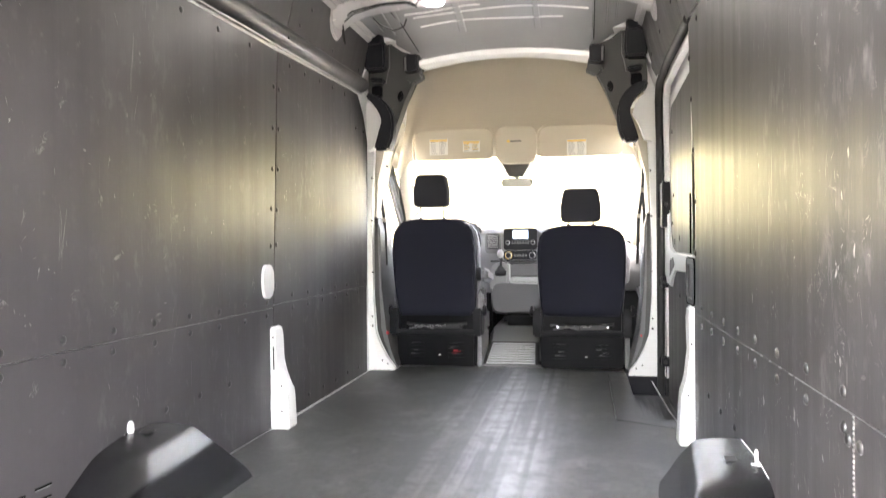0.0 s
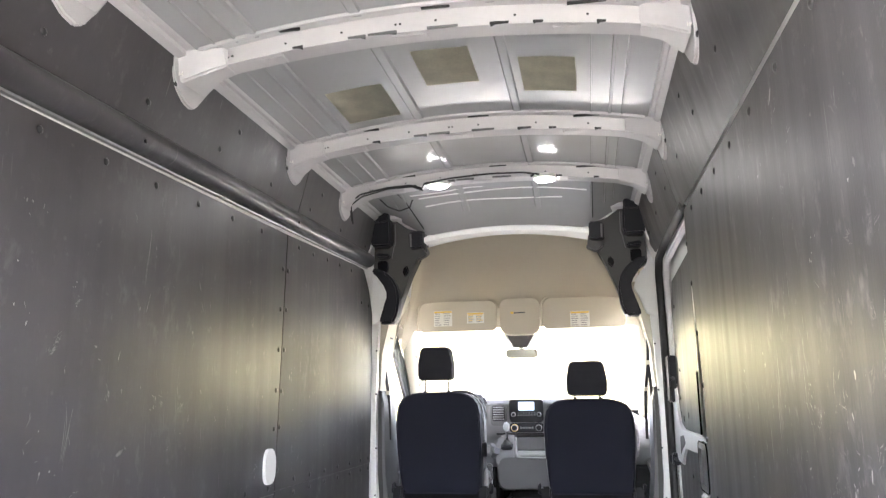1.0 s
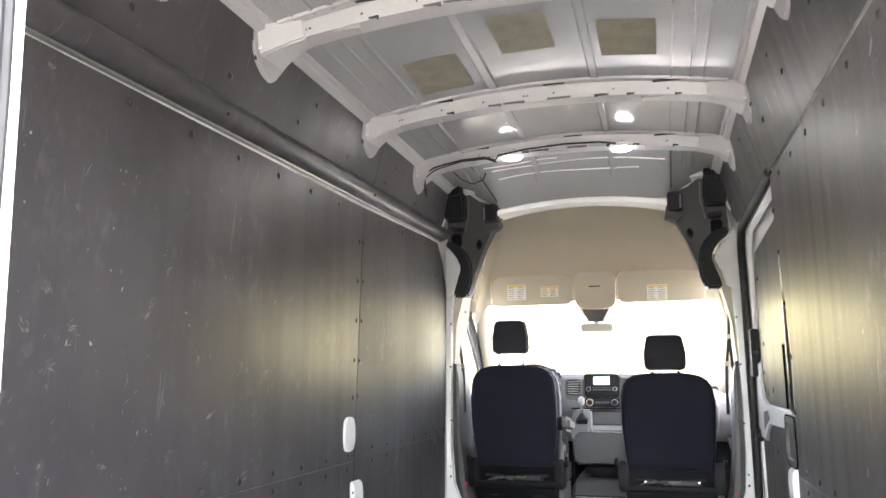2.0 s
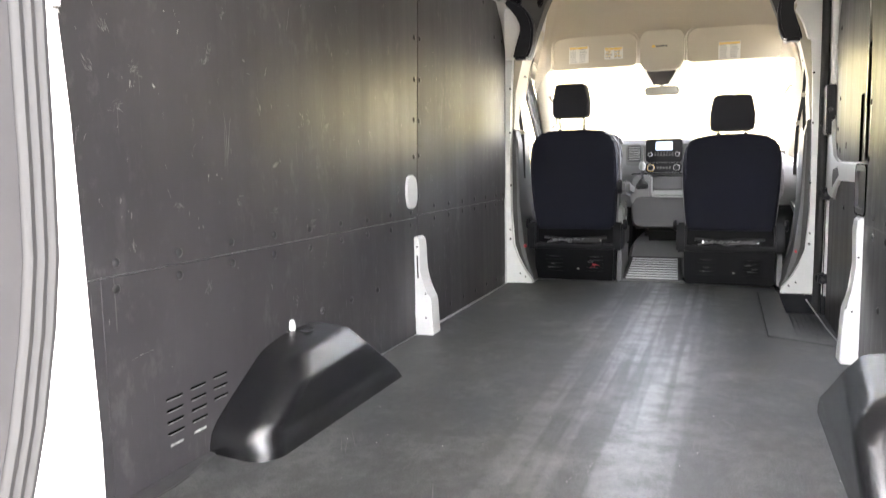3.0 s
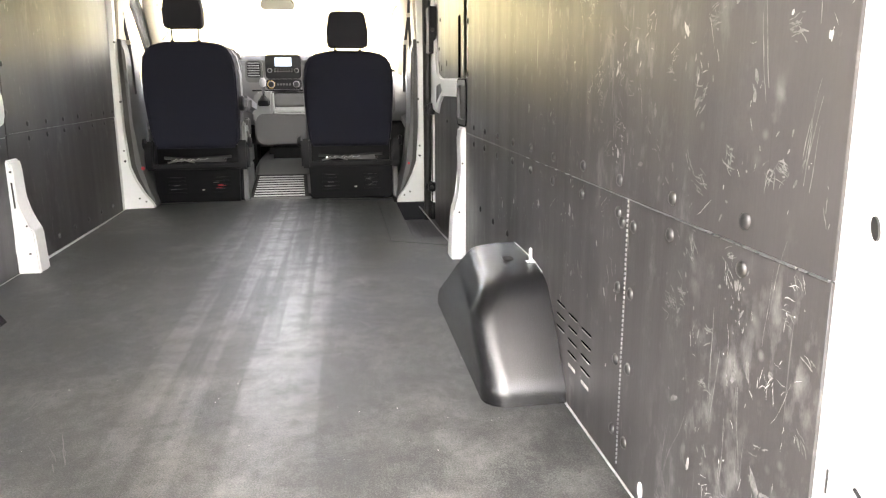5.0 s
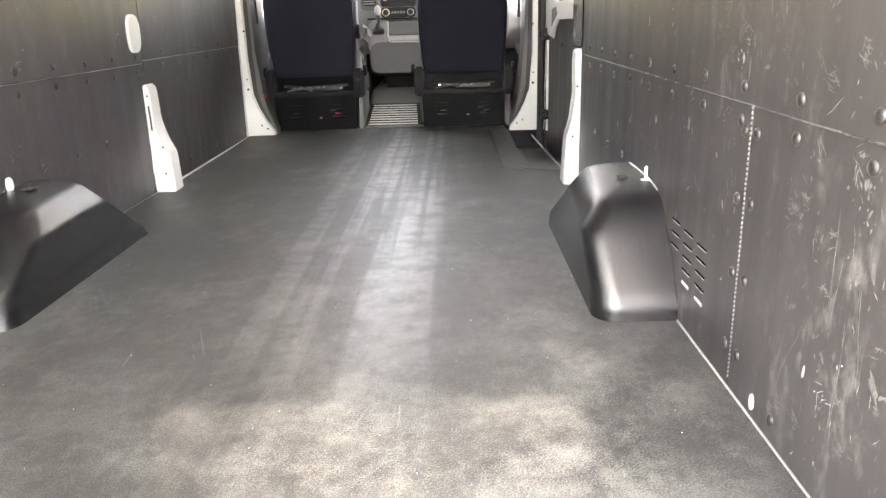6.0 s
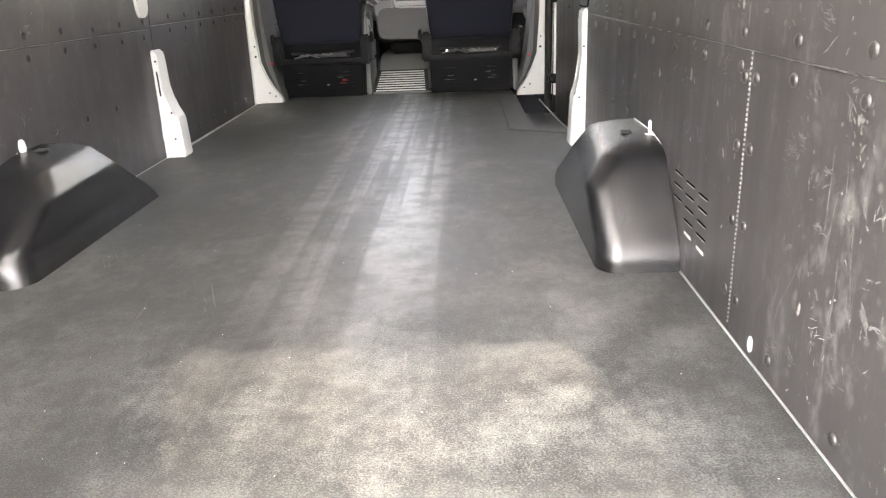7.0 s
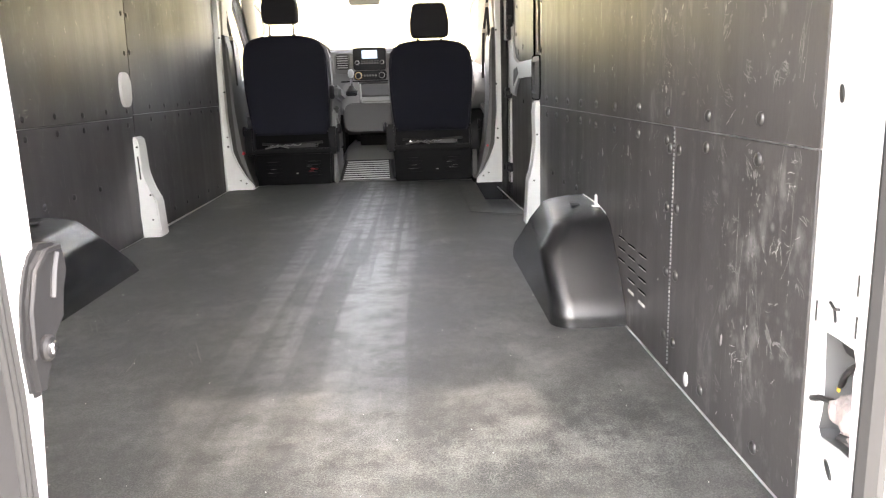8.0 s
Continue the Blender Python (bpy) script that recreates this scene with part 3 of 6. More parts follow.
part("wire", tube(bmn(), [(-0.62, 4.14, 1.995), (-0.60, 4.22, 1.975), (-0.55, 4.30, 1.965), (-0.49, 4.30, 1.985), (-0.47, 4.28, 2.02)], 0.004, 6), RUBBER, roof_cable)

for pts in ([(0.53, 4.2), (0.53, 4.45), (0.53, 4.72)], [(-0.575, 4.2), (-0.545, 4.42), (-0.50, 4.72)]):
    part("seam", tube(bmn(), [(x, y, roof_z(x, y) - 0.001) for x, y in pts], 0.0035, 6), RUBBER, ceiling, "dark roof panel seam")
# front roof header, a white lip above the cab opening
rings = []
for k in range(17):
    x = -0.515 + 1.03 * k / 16
    z = 1.925 - 0.10 * (x / 0.55) ** 2 * 0.55
    rings.append([(x, 4.74, z + 0.02), (x, 4.745, z - 0.005), (x, 4.79, z - 0.02), (x, 4.83, z - 0.005), (x, 4.83, z + 0.05)])
front_header = part("trim", loft(bmn(), rings), WHITE)
tagged(front_header, "white steel roof header above the cab", "trim", kind="structure")

# ---- linings ----
HS = 0.527   # height of the long seam
TOP = 1.64   # top of the lower linings at mid length


def rise(y):
    """The rail climbs a little towards the cab."""
    return (0.012 if y < 2.6 else 0.036) * (y - 2.6)


def panel(s, pts, parent, material, thick=0.007, x=W, label=""):
    bm = prism(bmn(), pts, "x", s * x, s * (x + thick), 0.0006, 1)
    return part("panel", bm, material, parent, label)


G = 0.0008
panel(-1, [(REAR, 0.0018), (1.55 - G, 0.0018), (1.55 - G, HS - G), (REAR, HS - G)], wall_left, LINING)
panel(-1, [(1.55 + G, 0.0018), (3.345, 0.0018), (3.398, HS - G), (1.55 + G, HS - G)], wall_left, LINING)
panel(-1, [(REAR, HS + G), (3.398, HS + G), (3.473, TOP + rise(3.47)), (REAR, TOP + rise(REAR))], wall_left, LINING)
panel(-1, [(3.352, 0.0018), (4.845, 0.0018), (4.85, HS + 0.01), (3.407, HS + 0.01)], wall_left, LINING_FRONT)
panel(-1, [(3.407, HS + 0.0115), (4.86, HS + 0.0115), (4.89, 1.0), (4.90, 1.45), (4.82, 1.60), (4.70, TOP + rise(4.7)), (3.482, TOP + rise(3.48))], wall_left, LINING_FRONT)
panel(1, [(REAR, 0.0018), (1.55 - G, 0.0018), (1.55 - G, HS - G), (REAR, HS - G)], wall_right, LINING_WORN)
panel(1, [(1.55 + G, 0.0018), (3.30, 0.0018), (3.30, HS - G), (1.55 + G, HS - G)], wall_right, LINING_WORN)
panel(1, [(REAR, HS + G), (3.30, HS + G), (3.24, 0.95), (3.40, 1.50), (3.42, TOP + rise(3.42)), (REAR, TOP + rise(REAR))], wall_right, LINING_WORN)

# upper linings, leaning in under the roof; on the left a rounded rail below them
for s, wall, material in ((-1, wall_left, LINING), (1, wall_right, LINING_WORN)):
    for y0, y1 in ((REAR, 3.52), (3.526, 4.72)):
        bm = prism(bmn(), [(s * (0.872 if s < 0 else 0.8788), 1.66 if s < 0 else 1.654), (s * 0.852, 1.78), (s * 0.792, 2.015), (s * 0.80, 2.017), (s * 0.860, 1.78), (s * 0.882, 1.66)], "y", y0, y1)
        for v in bm.verts:
            if v.co.z < 1.7:
                v.co.z += rise(v.co.y)
        part("upper_panel", bm, material, wall)
rail = []
for j in range(13):
    t = math.pi * (j / 12) - math.pi / 2
    rail.append((-0.866 + 0.050 * math.cos(t), 1.695 + 0.045 * math.sin(t)))
rail += [(-0.885, 1.74), (-0.885, 1.65)]
bm = prism(bmn(), rail, "y", REAR, 4.74)
for v in bm.verts:
    v.co.z += rise(v.co.y)
part("side_rail", bm, LINING, wall_left, "black rounded rail along the body side")
bm = prism(bmn(), [(-0.866, 1.642), (-0.864, 1.648), (-0.882, 1.650), (-0.882, 1.642)], "y", REAR, 4.74)
for v in bm.verts:
    v.co.z += rise(v.co.y)
part("edge_strip", bm, STEEL, wall_left, "bright metal strip along the lining's top edge")
for (x, y, z) in ((-0.812, 3.45, 1.69), (-0.812, 2.2, 1.69)):
    part("rail_screw", cyl(bmn(), (x - 0.004, y, z + rise(y)), 0.007, "x", 0.008, 10), RIVET, wall_left)

# rivets
bm = bmn()
loft(bm, [[(d, r * math.cos(math.tau * j / 12), r * math.sin(math.tau * j / 12)) for j in range(12)] for d, r in ((0, 0.0115), (0.0022, 0.0110), (0.0045, 0.0082), (0.0058, 0.0036))])
RIVET_MESH = mesh_of("rivet", bm, RIVET)
RUBBED_RIVET = RIVET_MESH.copy()
RUBBED_RIVET.materials.clear()
RUBBED_RIVET.materials.append(RIVET_RUBBED)


def rivet(s, y, z, wall, x=W, lean=0.0):
    jitter = random.uniform(-0.004, 0.004)
    m = Matrix.Translation((s * x, y + jitter, z + random.uniform(-0.003, 0.003))) @ Matrix.Rotation(math.pi if s > 0 else 0, 4, "Z") @ Matrix.Rotation(lean, 4, "Y")
    placed("rivet", RUBBED_RIVET if s > 0 and y < 2.6 else RIVET_MESH, m, wall)


for s, wall, y_end in ((-1, wall_left, 3.36), (1, wall_right, 3.2)):
    y = 1.16
    while y < y_end:
        for dz in (-0.03, 0.03):
            rivet(s, y, HS + dz, wall)
        y += 0.217
    for z in (0.08, 0.22, 0.36, 0.48) if s > 0 else ():
        for dy in (-0.03, 0.03):
            rivet(s, 1.55 + dy, z, wall)
    y = 1.3
    while y < y_end:
        rivet(s, y, TOP + rise(y) - 0.035, wall)
        y += 0.27
    for y in (1.12, 1.36, 2.52, 2.74, 2.97) if s > 0 else (2.52, 2.74, 2.97):
        rivet(s, y, 0.27 if y > 2 else 0.04, wall)
    for z in (1.83, 1.93):
        y = 1.3
        while y < 4.6:
            rivet(s, y + (0.1 if z > 1.9 else 0), z, wall, 0.852 - (z - 1.78) * 0.255 if z > 1.78 else 0.86)
            y += 0.47
for z in (0.1, 0.25, 0.40, 0.62, 0.80, 0.96, 1.14, 1.32, 1.50):
    y = 3.345 + 0.0785 * z
    if not 0.0 < z < 0.45:
        for dy in (-0.03, 0.03):
            rivet(-1, y + dy, z, wall_left)
for y in (3.62, 3.82, 4.03, 4.24, 4.45, 4.66, 4.82):
    for dz in (-0.022, 0.034):
        rivet(-1, y, HS + 0.008 + dz, wall_left)
    rivet(-1, y, TOP + rise(y) - 0.04 if y < 4.6 else 1.50, wall_left)
    rivet(-1, y, 0.06, wall_left)
for z in (0.75, 0.95, 1.15, 1.35, 1.52):
    rivet(1, 3.25 + max(0, z - 0.95) * 0.24, z, wall_right)

# louvred slots behind the wheel covers
for s, wall in ((-1, wall_left), (1, wall_right)):
    for c in range(3):
        for r in range(5):
            if c == 0 and r > 2:
                continue
            y0, z0 = 1.935 - c * 0.093 + (0.014 if s < 0 else 0), 0.222 - r * 0.0295 - c * 0.003 - (0.022 if s < 0 else 0)
            h = 0.030 if r < 4 else 0.024
            pts = rrect(y0 - h, y0 + h, z0 - 0.0030, z0 + ((0.0030 if s < 0 else 0.0008) if r < 4 else 0.0008), 0.0018, 3)
            part("slot", prism(bmn(), pts, "x", s * (W - 0.0015), s * (W + 0.004)), VOID if r < 4 else PEELED, wall, "narrow punched vent slot")
            part("slot_lip", prism(bmn(), [(y0 - 0.026, z0 - (0.0046 if s < 0 else 0.0058)), (y0 + 0.022, z0 - (0.0044 if s < 0 else 0.0058)), (y0 + h, z0 - 0.0033), (y0 - h, z0 - 0.0033)], "x", s * (W - 0.0018), s * (W + 0.004), 0.0006, 1), PEELED, wall)
# the foot of the left lining turns in over the mat
FLANGE = [(-0.8785, 1.895), (-0.858, 1.885), (-0.846, 1.81), (-0.828, 1.74), (-0.820, 1.68), (-0.820, 1.62), (-0.826, 1.52), (-0.826, REAR + 0.01), (-0.8785, REAR + 0.01)]
part("turned_foot", prism(bmn(), FLANGE, "z", 0.0005, 0.005, 0.0015, 1), LINING, wall_left)
# tie-down hole, right
part("drain_hole", prism(bmn(), [(1.434 + 0.009 * math.cos(math.tau * j / 16), 0.030 + 0.015 * math.sin(math.tau * j / 16)) for j in range(16)], "x", W - 0.002, W + 0.004), WHITE, wall_right, "white oval hole in the lining")
# saw-toothed upright seam edge
for s, wall in ((1, wall_right),):
    bm = bmn()
    for k in range(58):
        z = 0.02 + k * 0.0088
        box(bm, (W - 0.0022, 1.5485, z), (W + 0.002, 1.5515, z + 0.0045))
    part("seam_edge", bm, STEEL, wall, "bright nicked seam edge")
bm = bmn()
for k in range(46):
    y = REAR + 0.004 + k * 0.0195
    up = random.uniform(-0.0004, 0.0005)
    h = max(0.0006, 0.0017 - 0.0000026 * k * k * 0.35 - 0.00002 * k) * random.uniform(0.75, 1.2)
    box(bm, (W - 0.002, y, HS + up - h), (W + 0.002, y + random.uniform(0.013, 0.0194), HS + up + h * 0.6))
for k in range(5):
    y = REAR + 0.92 + k * 0.09 + random.uniform(-0.01, 0.01)
    box(bm, (W - 0.002, y, HS - 0.0008), (W + 0.002, y + random.uniform(0.006, 0.03), HS + 0.0004))
part("seam_edge", bm, STEEL, wall_right, "chipped bright seam edge")


def ribbon(bm, s, path, w, rnd):
    """A thin flat sliver on the lining along a path, uneven in width and pointed at its ends."""
    k = len(path) - 1
    lo, hi = [], []
    for j, (y, z) in enumerate(path):
        a, b = path[max(j - 1, 0)], path[min(j + 1, k)]
        dy, dz = b[0] - a[0], b[1] - a[1]
        d = math.hypot(dy, dz) or 1.0
        ww = w * (0.4 + 0.6 * math.sin(math.pi * j / k)) * rnd.uniform(0.3, 1.2)
        lo.append((y - dz / d * ww, z + dy / d * ww))
        hi.append((y + dz / d * ww, z - dy / d * ww))
    pts = lo + hi
    if min(p[1] for p in pts) < 0.012 or max(p[1] for p in pts) > 1.62 or min(p[0] for p in pts) < REAR + 0.006 or max(p[0] for p in pts) > (3.24 if s > 0 else 4.8):
        return
    if any(abs(p[1] - HS) < 0.004 for p in pts) or (s > 0 and any(abs(p[0] - 1.55) < 0.005 and p[1] < HS for p in pts)):
        return
    x = s * (W - rnd.uniform(0.0006, 0.0022))
    va, vb = [bm.verts.new((x, *p)) for p in lo], [bm.verts.new((x, *p)) for p in hi]
    for j in range(k):
        bm.faces.new((va[j], va[j + 1], vb[j + 1], vb[j]))


def stroke_path(rnd, y, z, length, angle, wobble, k=7):
    pts = [(y, z)]
    for _ in range(k):
        angle += rnd.gauss(0, wobble)
        y, z = y + length / k * math.cos(angle), z + length / k * math.sin(angle)
        pts.append((y, z))
    return pts


def scratches(s, wall, seed, single, nests, areas):
    """Upright scratches, and nests of short crooked nicks, down to the pale core."""
    rnd = random.Random(seed)
    bm = bmn()
    for _ in range(single):
        y0, y1, z0, z1 = rnd.choice(areas)
        length = min(0.12, 0.013 * math.exp(rnd.gauss(0, 0.75)))
        ribbon(bm, s, stroke_path(rnd, rnd.uniform(y0, y1), rnd.uniform(z0, z1), length, rnd.gauss(math.pi / 2, 0.3 if rnd.random() < 0.75 else 1.2), 0.12), rnd.uniform(0.0003, 0.0007), rnd)
    for _ in range(nests):
        y0, y1, z0, z1 = rnd.choice(areas)
        y, z, lean = rnd.uniform(y0, y1), rnd.uniform(z0, z1), rnd.gauss(math.pi / 2, 0.7)
        for _ in range(rnd.randint(3, 10)):
            ribbon(bm, s, stroke_path(rnd, y + rnd.gauss(0, 0.011), z + rnd.gauss(0, 0.013), rnd.uniform(0.005, 0.024), rnd.gauss(lean, 0.35), 0.22, 5), rnd.uniform(0.0003, 0.0009), rnd)
    tagged(part("scratches", bm, BARE, wall, "fine pale scratches in the black lining"), kind="stuff")


def rubs(s, wall, seed, long_marks, dabs, areas):
    """Wide dull rub marks and dabs that stay grey."""
    rnd = random.Random(seed)
    bm = bmn()
    for _ in range(long_marks):
        y0, y1, z0, z1 = rnd.choice(areas)
        y, z, lean = rnd.uniform(y0, y1), rnd.uniform(z0, z1), rnd.gauss(math.pi / 2 - 0.1, 0.22)
        for k in range(rnd.randint(2, 6)):
            ribbon(bm, s, stroke_path(rnd, y + 0.004 * k + rnd.gauss(0, 0.001), z + rnd.gauss(0, 0.02), rnd.uniform(0.05, 0.17), lean, 0.05, 9), rnd.uniform(0.0006, 0.0016), rnd)
    for _ in range(dabs):
        y0, y1, z0, z1 = rnd.choice(areas)
        y, z, lean = rnd.uniform(y0, y1), rnd.uniform(z0, z1), rnd.gauss(0.2, 0.6) if s > 0 and rnd.random() < 0.6 else rnd.uniform(0, math.pi)
        for k in range(rnd.randint(5, 14)):
            ribbon(bm, s, stroke_path(rnd, y + rnd.gauss(0, 0.008), z + rnd.gauss(0, 0.008), rnd.uniform(0.006, 0.026), rnd.gauss(lean, 0.25), 0.2, 5), rnd.uniform(0.0006, 0.0018), rnd)
    tagged(part("rub_marks", bm, SMEAR, wall, "dull grey rub marks on the black lining"), kind="stuff")


def chips(s, wall, seed, count, areas, material, label):
    """Small knocks and dabs with ragged outlines, rubbed down to the pale core."""
    rnd = random.Random(seed)
    bm = bmn()
    for _ in range(count):
        y0, y1, z0, z1 = rnd.choice(areas)
        y, z = rnd.uniform(y0, y1), rnd.uniform(z0, z1)
        for _ in range(rnd.choice((1, 1, 2, 3, 5))):
            r, tall, lean = min(0.007, 0.0017 * math.exp(rnd.gauss(0, 0.6))), rnd.uniform(0.8, 3.5), rnd.gauss(0, 0.6)
            cy, cz = y + rnd.gauss(0, 0.016), z + rnd.gauss(0, 0.018)
            pts = []
            for j in range(9):
                t, q = math.tau * j / 9, r * rnd.uniform(0.55, 1.25)
                a, b = q * math.cos(t), q * tall * math.sin(t)
                pts.append((cy + a * math.cos(lean) - b * math.sin(lean), cz + a * math.sin(lean) + b * math.cos(lean)))
            if min(p[1] for p in pts) < 0.012 or min(p[0] for p in pts) < REAR + 0.006 or any(abs(p[1] - HS) < 0.005 or (s > 0 and abs(p[0] - 1.55) < 0.006) for p in pts):
                continue
            x = s * (W - rnd.uniform(0.0005, 0.0020))
            bm.faces.new([bm.verts.new((x, *p)) for p in pts])
    tagged(part("chips", bm, material, wall, label), kind="stuff")


LOW, MIDDLE, HIGH = (REAR, 1.36, 0.03, 0.51), (REAR, 1.75, 0.54, 0.95), (REAR, 2.4, 0.54, 1.58)
FORWARD = (1.57, 2.6, 0.30, 0.95)
scratches(1, wall_right, 3, 180, 32, (LOW, LOW, MIDDLE, MIDDLE, FORWARD, FORWARD, FORWARD, (1.56, 2.9, 0.05, 0.51), HIGH, HIGH))
rubs(1, wall_right, 8, 12, 70, (LOW, LOW, MIDDLE, MIDDLE, HIGH, HIGH, FORWARD))
chips(1, wall_right, 12, 70, (LOW, LOW, MIDDLE, MIDDLE, HIGH, FORWARD, FORWARD, (1.56, 2.8, 0.05, 0.51)), BARE, "small pale chips in the black lining")
chips(1, wall_right, 31, 130, (LOW, LOW, MIDDLE, MIDDLE, HIGH, HIGH, FORWARD, (1.56, 2.8, 0.05, 0.51)), SMEAR, "dull grey knocks in the black lining")
scratches(-1, wall_left, 5, 110, 5, ((REAR, 2.6, 0.3, 1.2), (1.4, 3.3, 0.1, 1.0), (1.2, 3.3, 0.6, 1.55), (3.5, 4.7, 0.5, 1.3)))
rubs(-1, wall_left, 9, 7, 24, ((REAR, 2.6, 0.3, 1.3), (1.4, 3.3, 0.6, 1.55)))

chips(-1, wall_left, 15, 40, ((REAR, 2.6, 0.3, 1.3), (1.4, 3.3, 0.3, 1.5), (3.5, 4.7, 0.6, 1.4)), SMEAR, "dull grey knocks in the black lining")
chips(-1, wall_left, 44, 16, ((REAR, 2.4, 0.45, 1.5),), BARE, "small pale chips in the black lining")

# exposed white C pillar feet, and the pale oval opening above the left one
FOOT = [(-0.888, 0.0), (-0.798, 0.0), (-0.806, 0.16), (-0.814, 0.18), (-0.838, 0.212), (-0.850, 0.245), (-0.855, 0.29), (-0.858, 0.41), (-0.865, 0.44), (-0.888, 0.445)]
for s, wall, y in ((-1, wall_left, 3.36), (1, wall_right, 3.33)):
    pts = FOOT if s < 0 else [(0.888, 0.0), (0.888, 0.545), (0.866, 0.54), (0.862, 0.50), (0.866, 0.37), (0.860, 0.272), (0.834, 0.205), (0.830, 0.14), (0.822, 0.0)]
    bm = prism(bmn(), pts, "y", y, y + 0.10, 0.006)
    foot = part("pillar_foot", bm, WHITE, wall, "bare white pillar foot")
    sl = [(-0.867, 0.26), (-0.861, 0.26), (-0.863, 0.36), (-0.869, 0.36)]
    if s < 0:
        part("slit", prism(bmn(), sl, "y", y - 0.002, y + 0.01), RUBBER, foot)
    for px, pz in ((-0.83, 0.19), (-0.866, 0.40), (-0.83, 0.08)) if s < 0 else ((-0.858, 0.20), (-0.872, 0.40)):
        part("bolt_hole", cyl(bmn(), (px * -s, y - 0.002, pz), 0.004, "y", 0.006, 10), RUBBER, foot)
oval = [(3.33 + 0.055 * math.copysign(abs(math.cos(t)) ** 0.6, math.cos(t)), 0.645 + 0.073 * math.copysign(abs(math.sin(t)) ** 0.75, math.sin(t))) for t in (math.tau * j / 28 for j in range(28))]
bm = prism(bmn(), oval, "x", -0.884, -0.868, 0.004)
part("latch_cover", bm, WHITE, wall_left, "white rounded plate in an oval cut-out")

# ---- rear end ----
# right D pillar: a slanting white jamb with an access opening and wiring
P0, P1 = Vector((0.884, REAR, 0)), Vector((0.785, 0.655, 0))


def jamb(sv, z, depth=0.0):
    d = (P1 - P0).normalized()
    nrm = Vector((-d.y, d.x, 0))
    if nrm.x < 0:
        nrm = -nrm
    return P0 + (P1 - P0) * sv + Vector((0, 0, z)) + nrm * depth


def prism_on(face, pts, d0, d1):
    """A plate with its outline on a slanting face, between two depths."""
    bm = bmn()
    loft(bm, [[face(a, z, d) for a, z in pts] for d in (d0, d1)])
    return bm


pillar_d = thing("pillar_rear_right", (0.85, 0.8, 0), "white painted rear door pillar with an access opening", "pillar", kind="structure")
HOLE = [(0.205, 0.307), (0.45, 0.322), (0.65, 0.333), (0.69, 0.32), (0.667, 0.305), (0.68, 0.266), (0.699, 0.209), (0.52, 0.195), (0.25, 0.167), (0.203, 0.172), (0.24, 0.20), (0.25, 0.226), (0.225, 0.27)]
ss, zs = (-0.08, 0.15, 0.74, 0.93), (-0.1, 0.15, 0.35, 2.05)
bm = bmn()
for i in range(3):
    for j in range(3):
        if (i, j) != (1, 1):
            bm.faces.new([bm.verts.new(jamb(a, b)) for a, b in ((ss[i], zs[j]), (ss[i + 1], zs[j]), (ss[i + 1], zs[j + 1]), (ss[i], zs[j + 1]))])
for a in (ss[0], ss[3]):
    bm.faces.new([bm.verts.new(jamb(a, z, d)) for z, d in ((-0.1, 0), (-0.1, 0.12), (2.05, 0.12), (2.05, 0))])
bm.faces.new([bm.verts.new(jamb(a, z, 0.12)) for a, z in ((ss[0], -0.1), (ss[3], -0.1), (ss[3], 2.05), (ss[0], 2.05))])


def to_rim(a, z):
    """The place on the opening's square surround straight out from a place on its edge."""
    da, dz = a - 0.445, z - 0.25
    k = min(0.295 / abs(da) if da else 99, 0.10 / abs(dz) if dz else 99)
    return 0.445 + da * k, 0.25 + dz * k


edge = []
for (a, z), (b, y) in zip(HOLE, HOLE[1:] + HOLE[:1]):
    edge += [(a + (b - a) * k / 4, z + (y - z) * k / 4) for k in range(4)]
edge = sorted(edge, key=lambda p: math.atan2((p[1] - 0.25) * 3, p[0] - 0.445))
loft(bm, [[jamb(*to_rim(*p)) for p in edge], [jamb(*p) for p in edge], [jamb(*p, 0.006) for p in edge]], caps=False)
for p in ((0.15, 0.15), (0.74, 0.15), (0.74, 0.35), (0.15, 0.35)):
    near = sorted(edge, key=lambda q: (to_rim(*q)[0] - p[0]) ** 2 + ((to_rim(*q)[1] - p[1]) * 3) ** 2)[:2]
    bm.faces.new([bm.verts.new(jamb(*q)) for q in (p, to_rim(*near[0]), to_rim(*near[1]))])
bmesh.ops.remove_doubles(bm, verts=bm.verts, dist=1e-5)
bmesh.ops.recalc_face_normals(bm, faces=bm.faces)
part("jamb", bm, WHITE, pillar_d, angle=40)
bm = loft(bmn(), [[jamb(*p, 0.006) for p in edge], [jamb(*p, 0.085) for p in edge]], caps=False)
bm.faces.new([bm.verts.new(jamb(*p, 0.085)) for p in edge])
part("pocket", bm, HOLLOW_SHADE, pillar_d, "hollow behind the opening, its shade put into the grey")
part("inner_hole", prism_on(jamb, [(0.447, 0.3215), (0.64, 0.333), (0.60, 0.318), (0.52, 0.314), (0.47, 0.316)], 0.004, 0.012), RUBBER, pillar_d, "dark inner cut-out")
part("strap", tube(bmn(), [jamb(*p) for p in ((0.68, 0.326, 0.012), (0.665, 0.318, 0.004), (0.60, 0.305, 0.003), (0.52, 0.285, 0.004), (0.47, 0.268, 0.006))], 0.0055, 8, 0.6), FRAME, pillar_d, "dark strap inside the opening")
part("clip", box(bmn(), jamb(0.463, 0.262, 0.004) - Vector((0.0015, 0.003, 0.004)), jamb(0.463, 0.262, 0.004) + Vector((0.0015, 0.003, 0.004)), 0.002), YELLOW, pillar_d, "small yellow clip")
part("wire", tube(bmn(), [jamb(*p) for p in ((0.66, 0.305, 0.02), (0.655, 0.285, 0.006), (0.65, 0.262, 0.01))], 0.003, 6), YELLOW, pillar_d, "yellow wire")
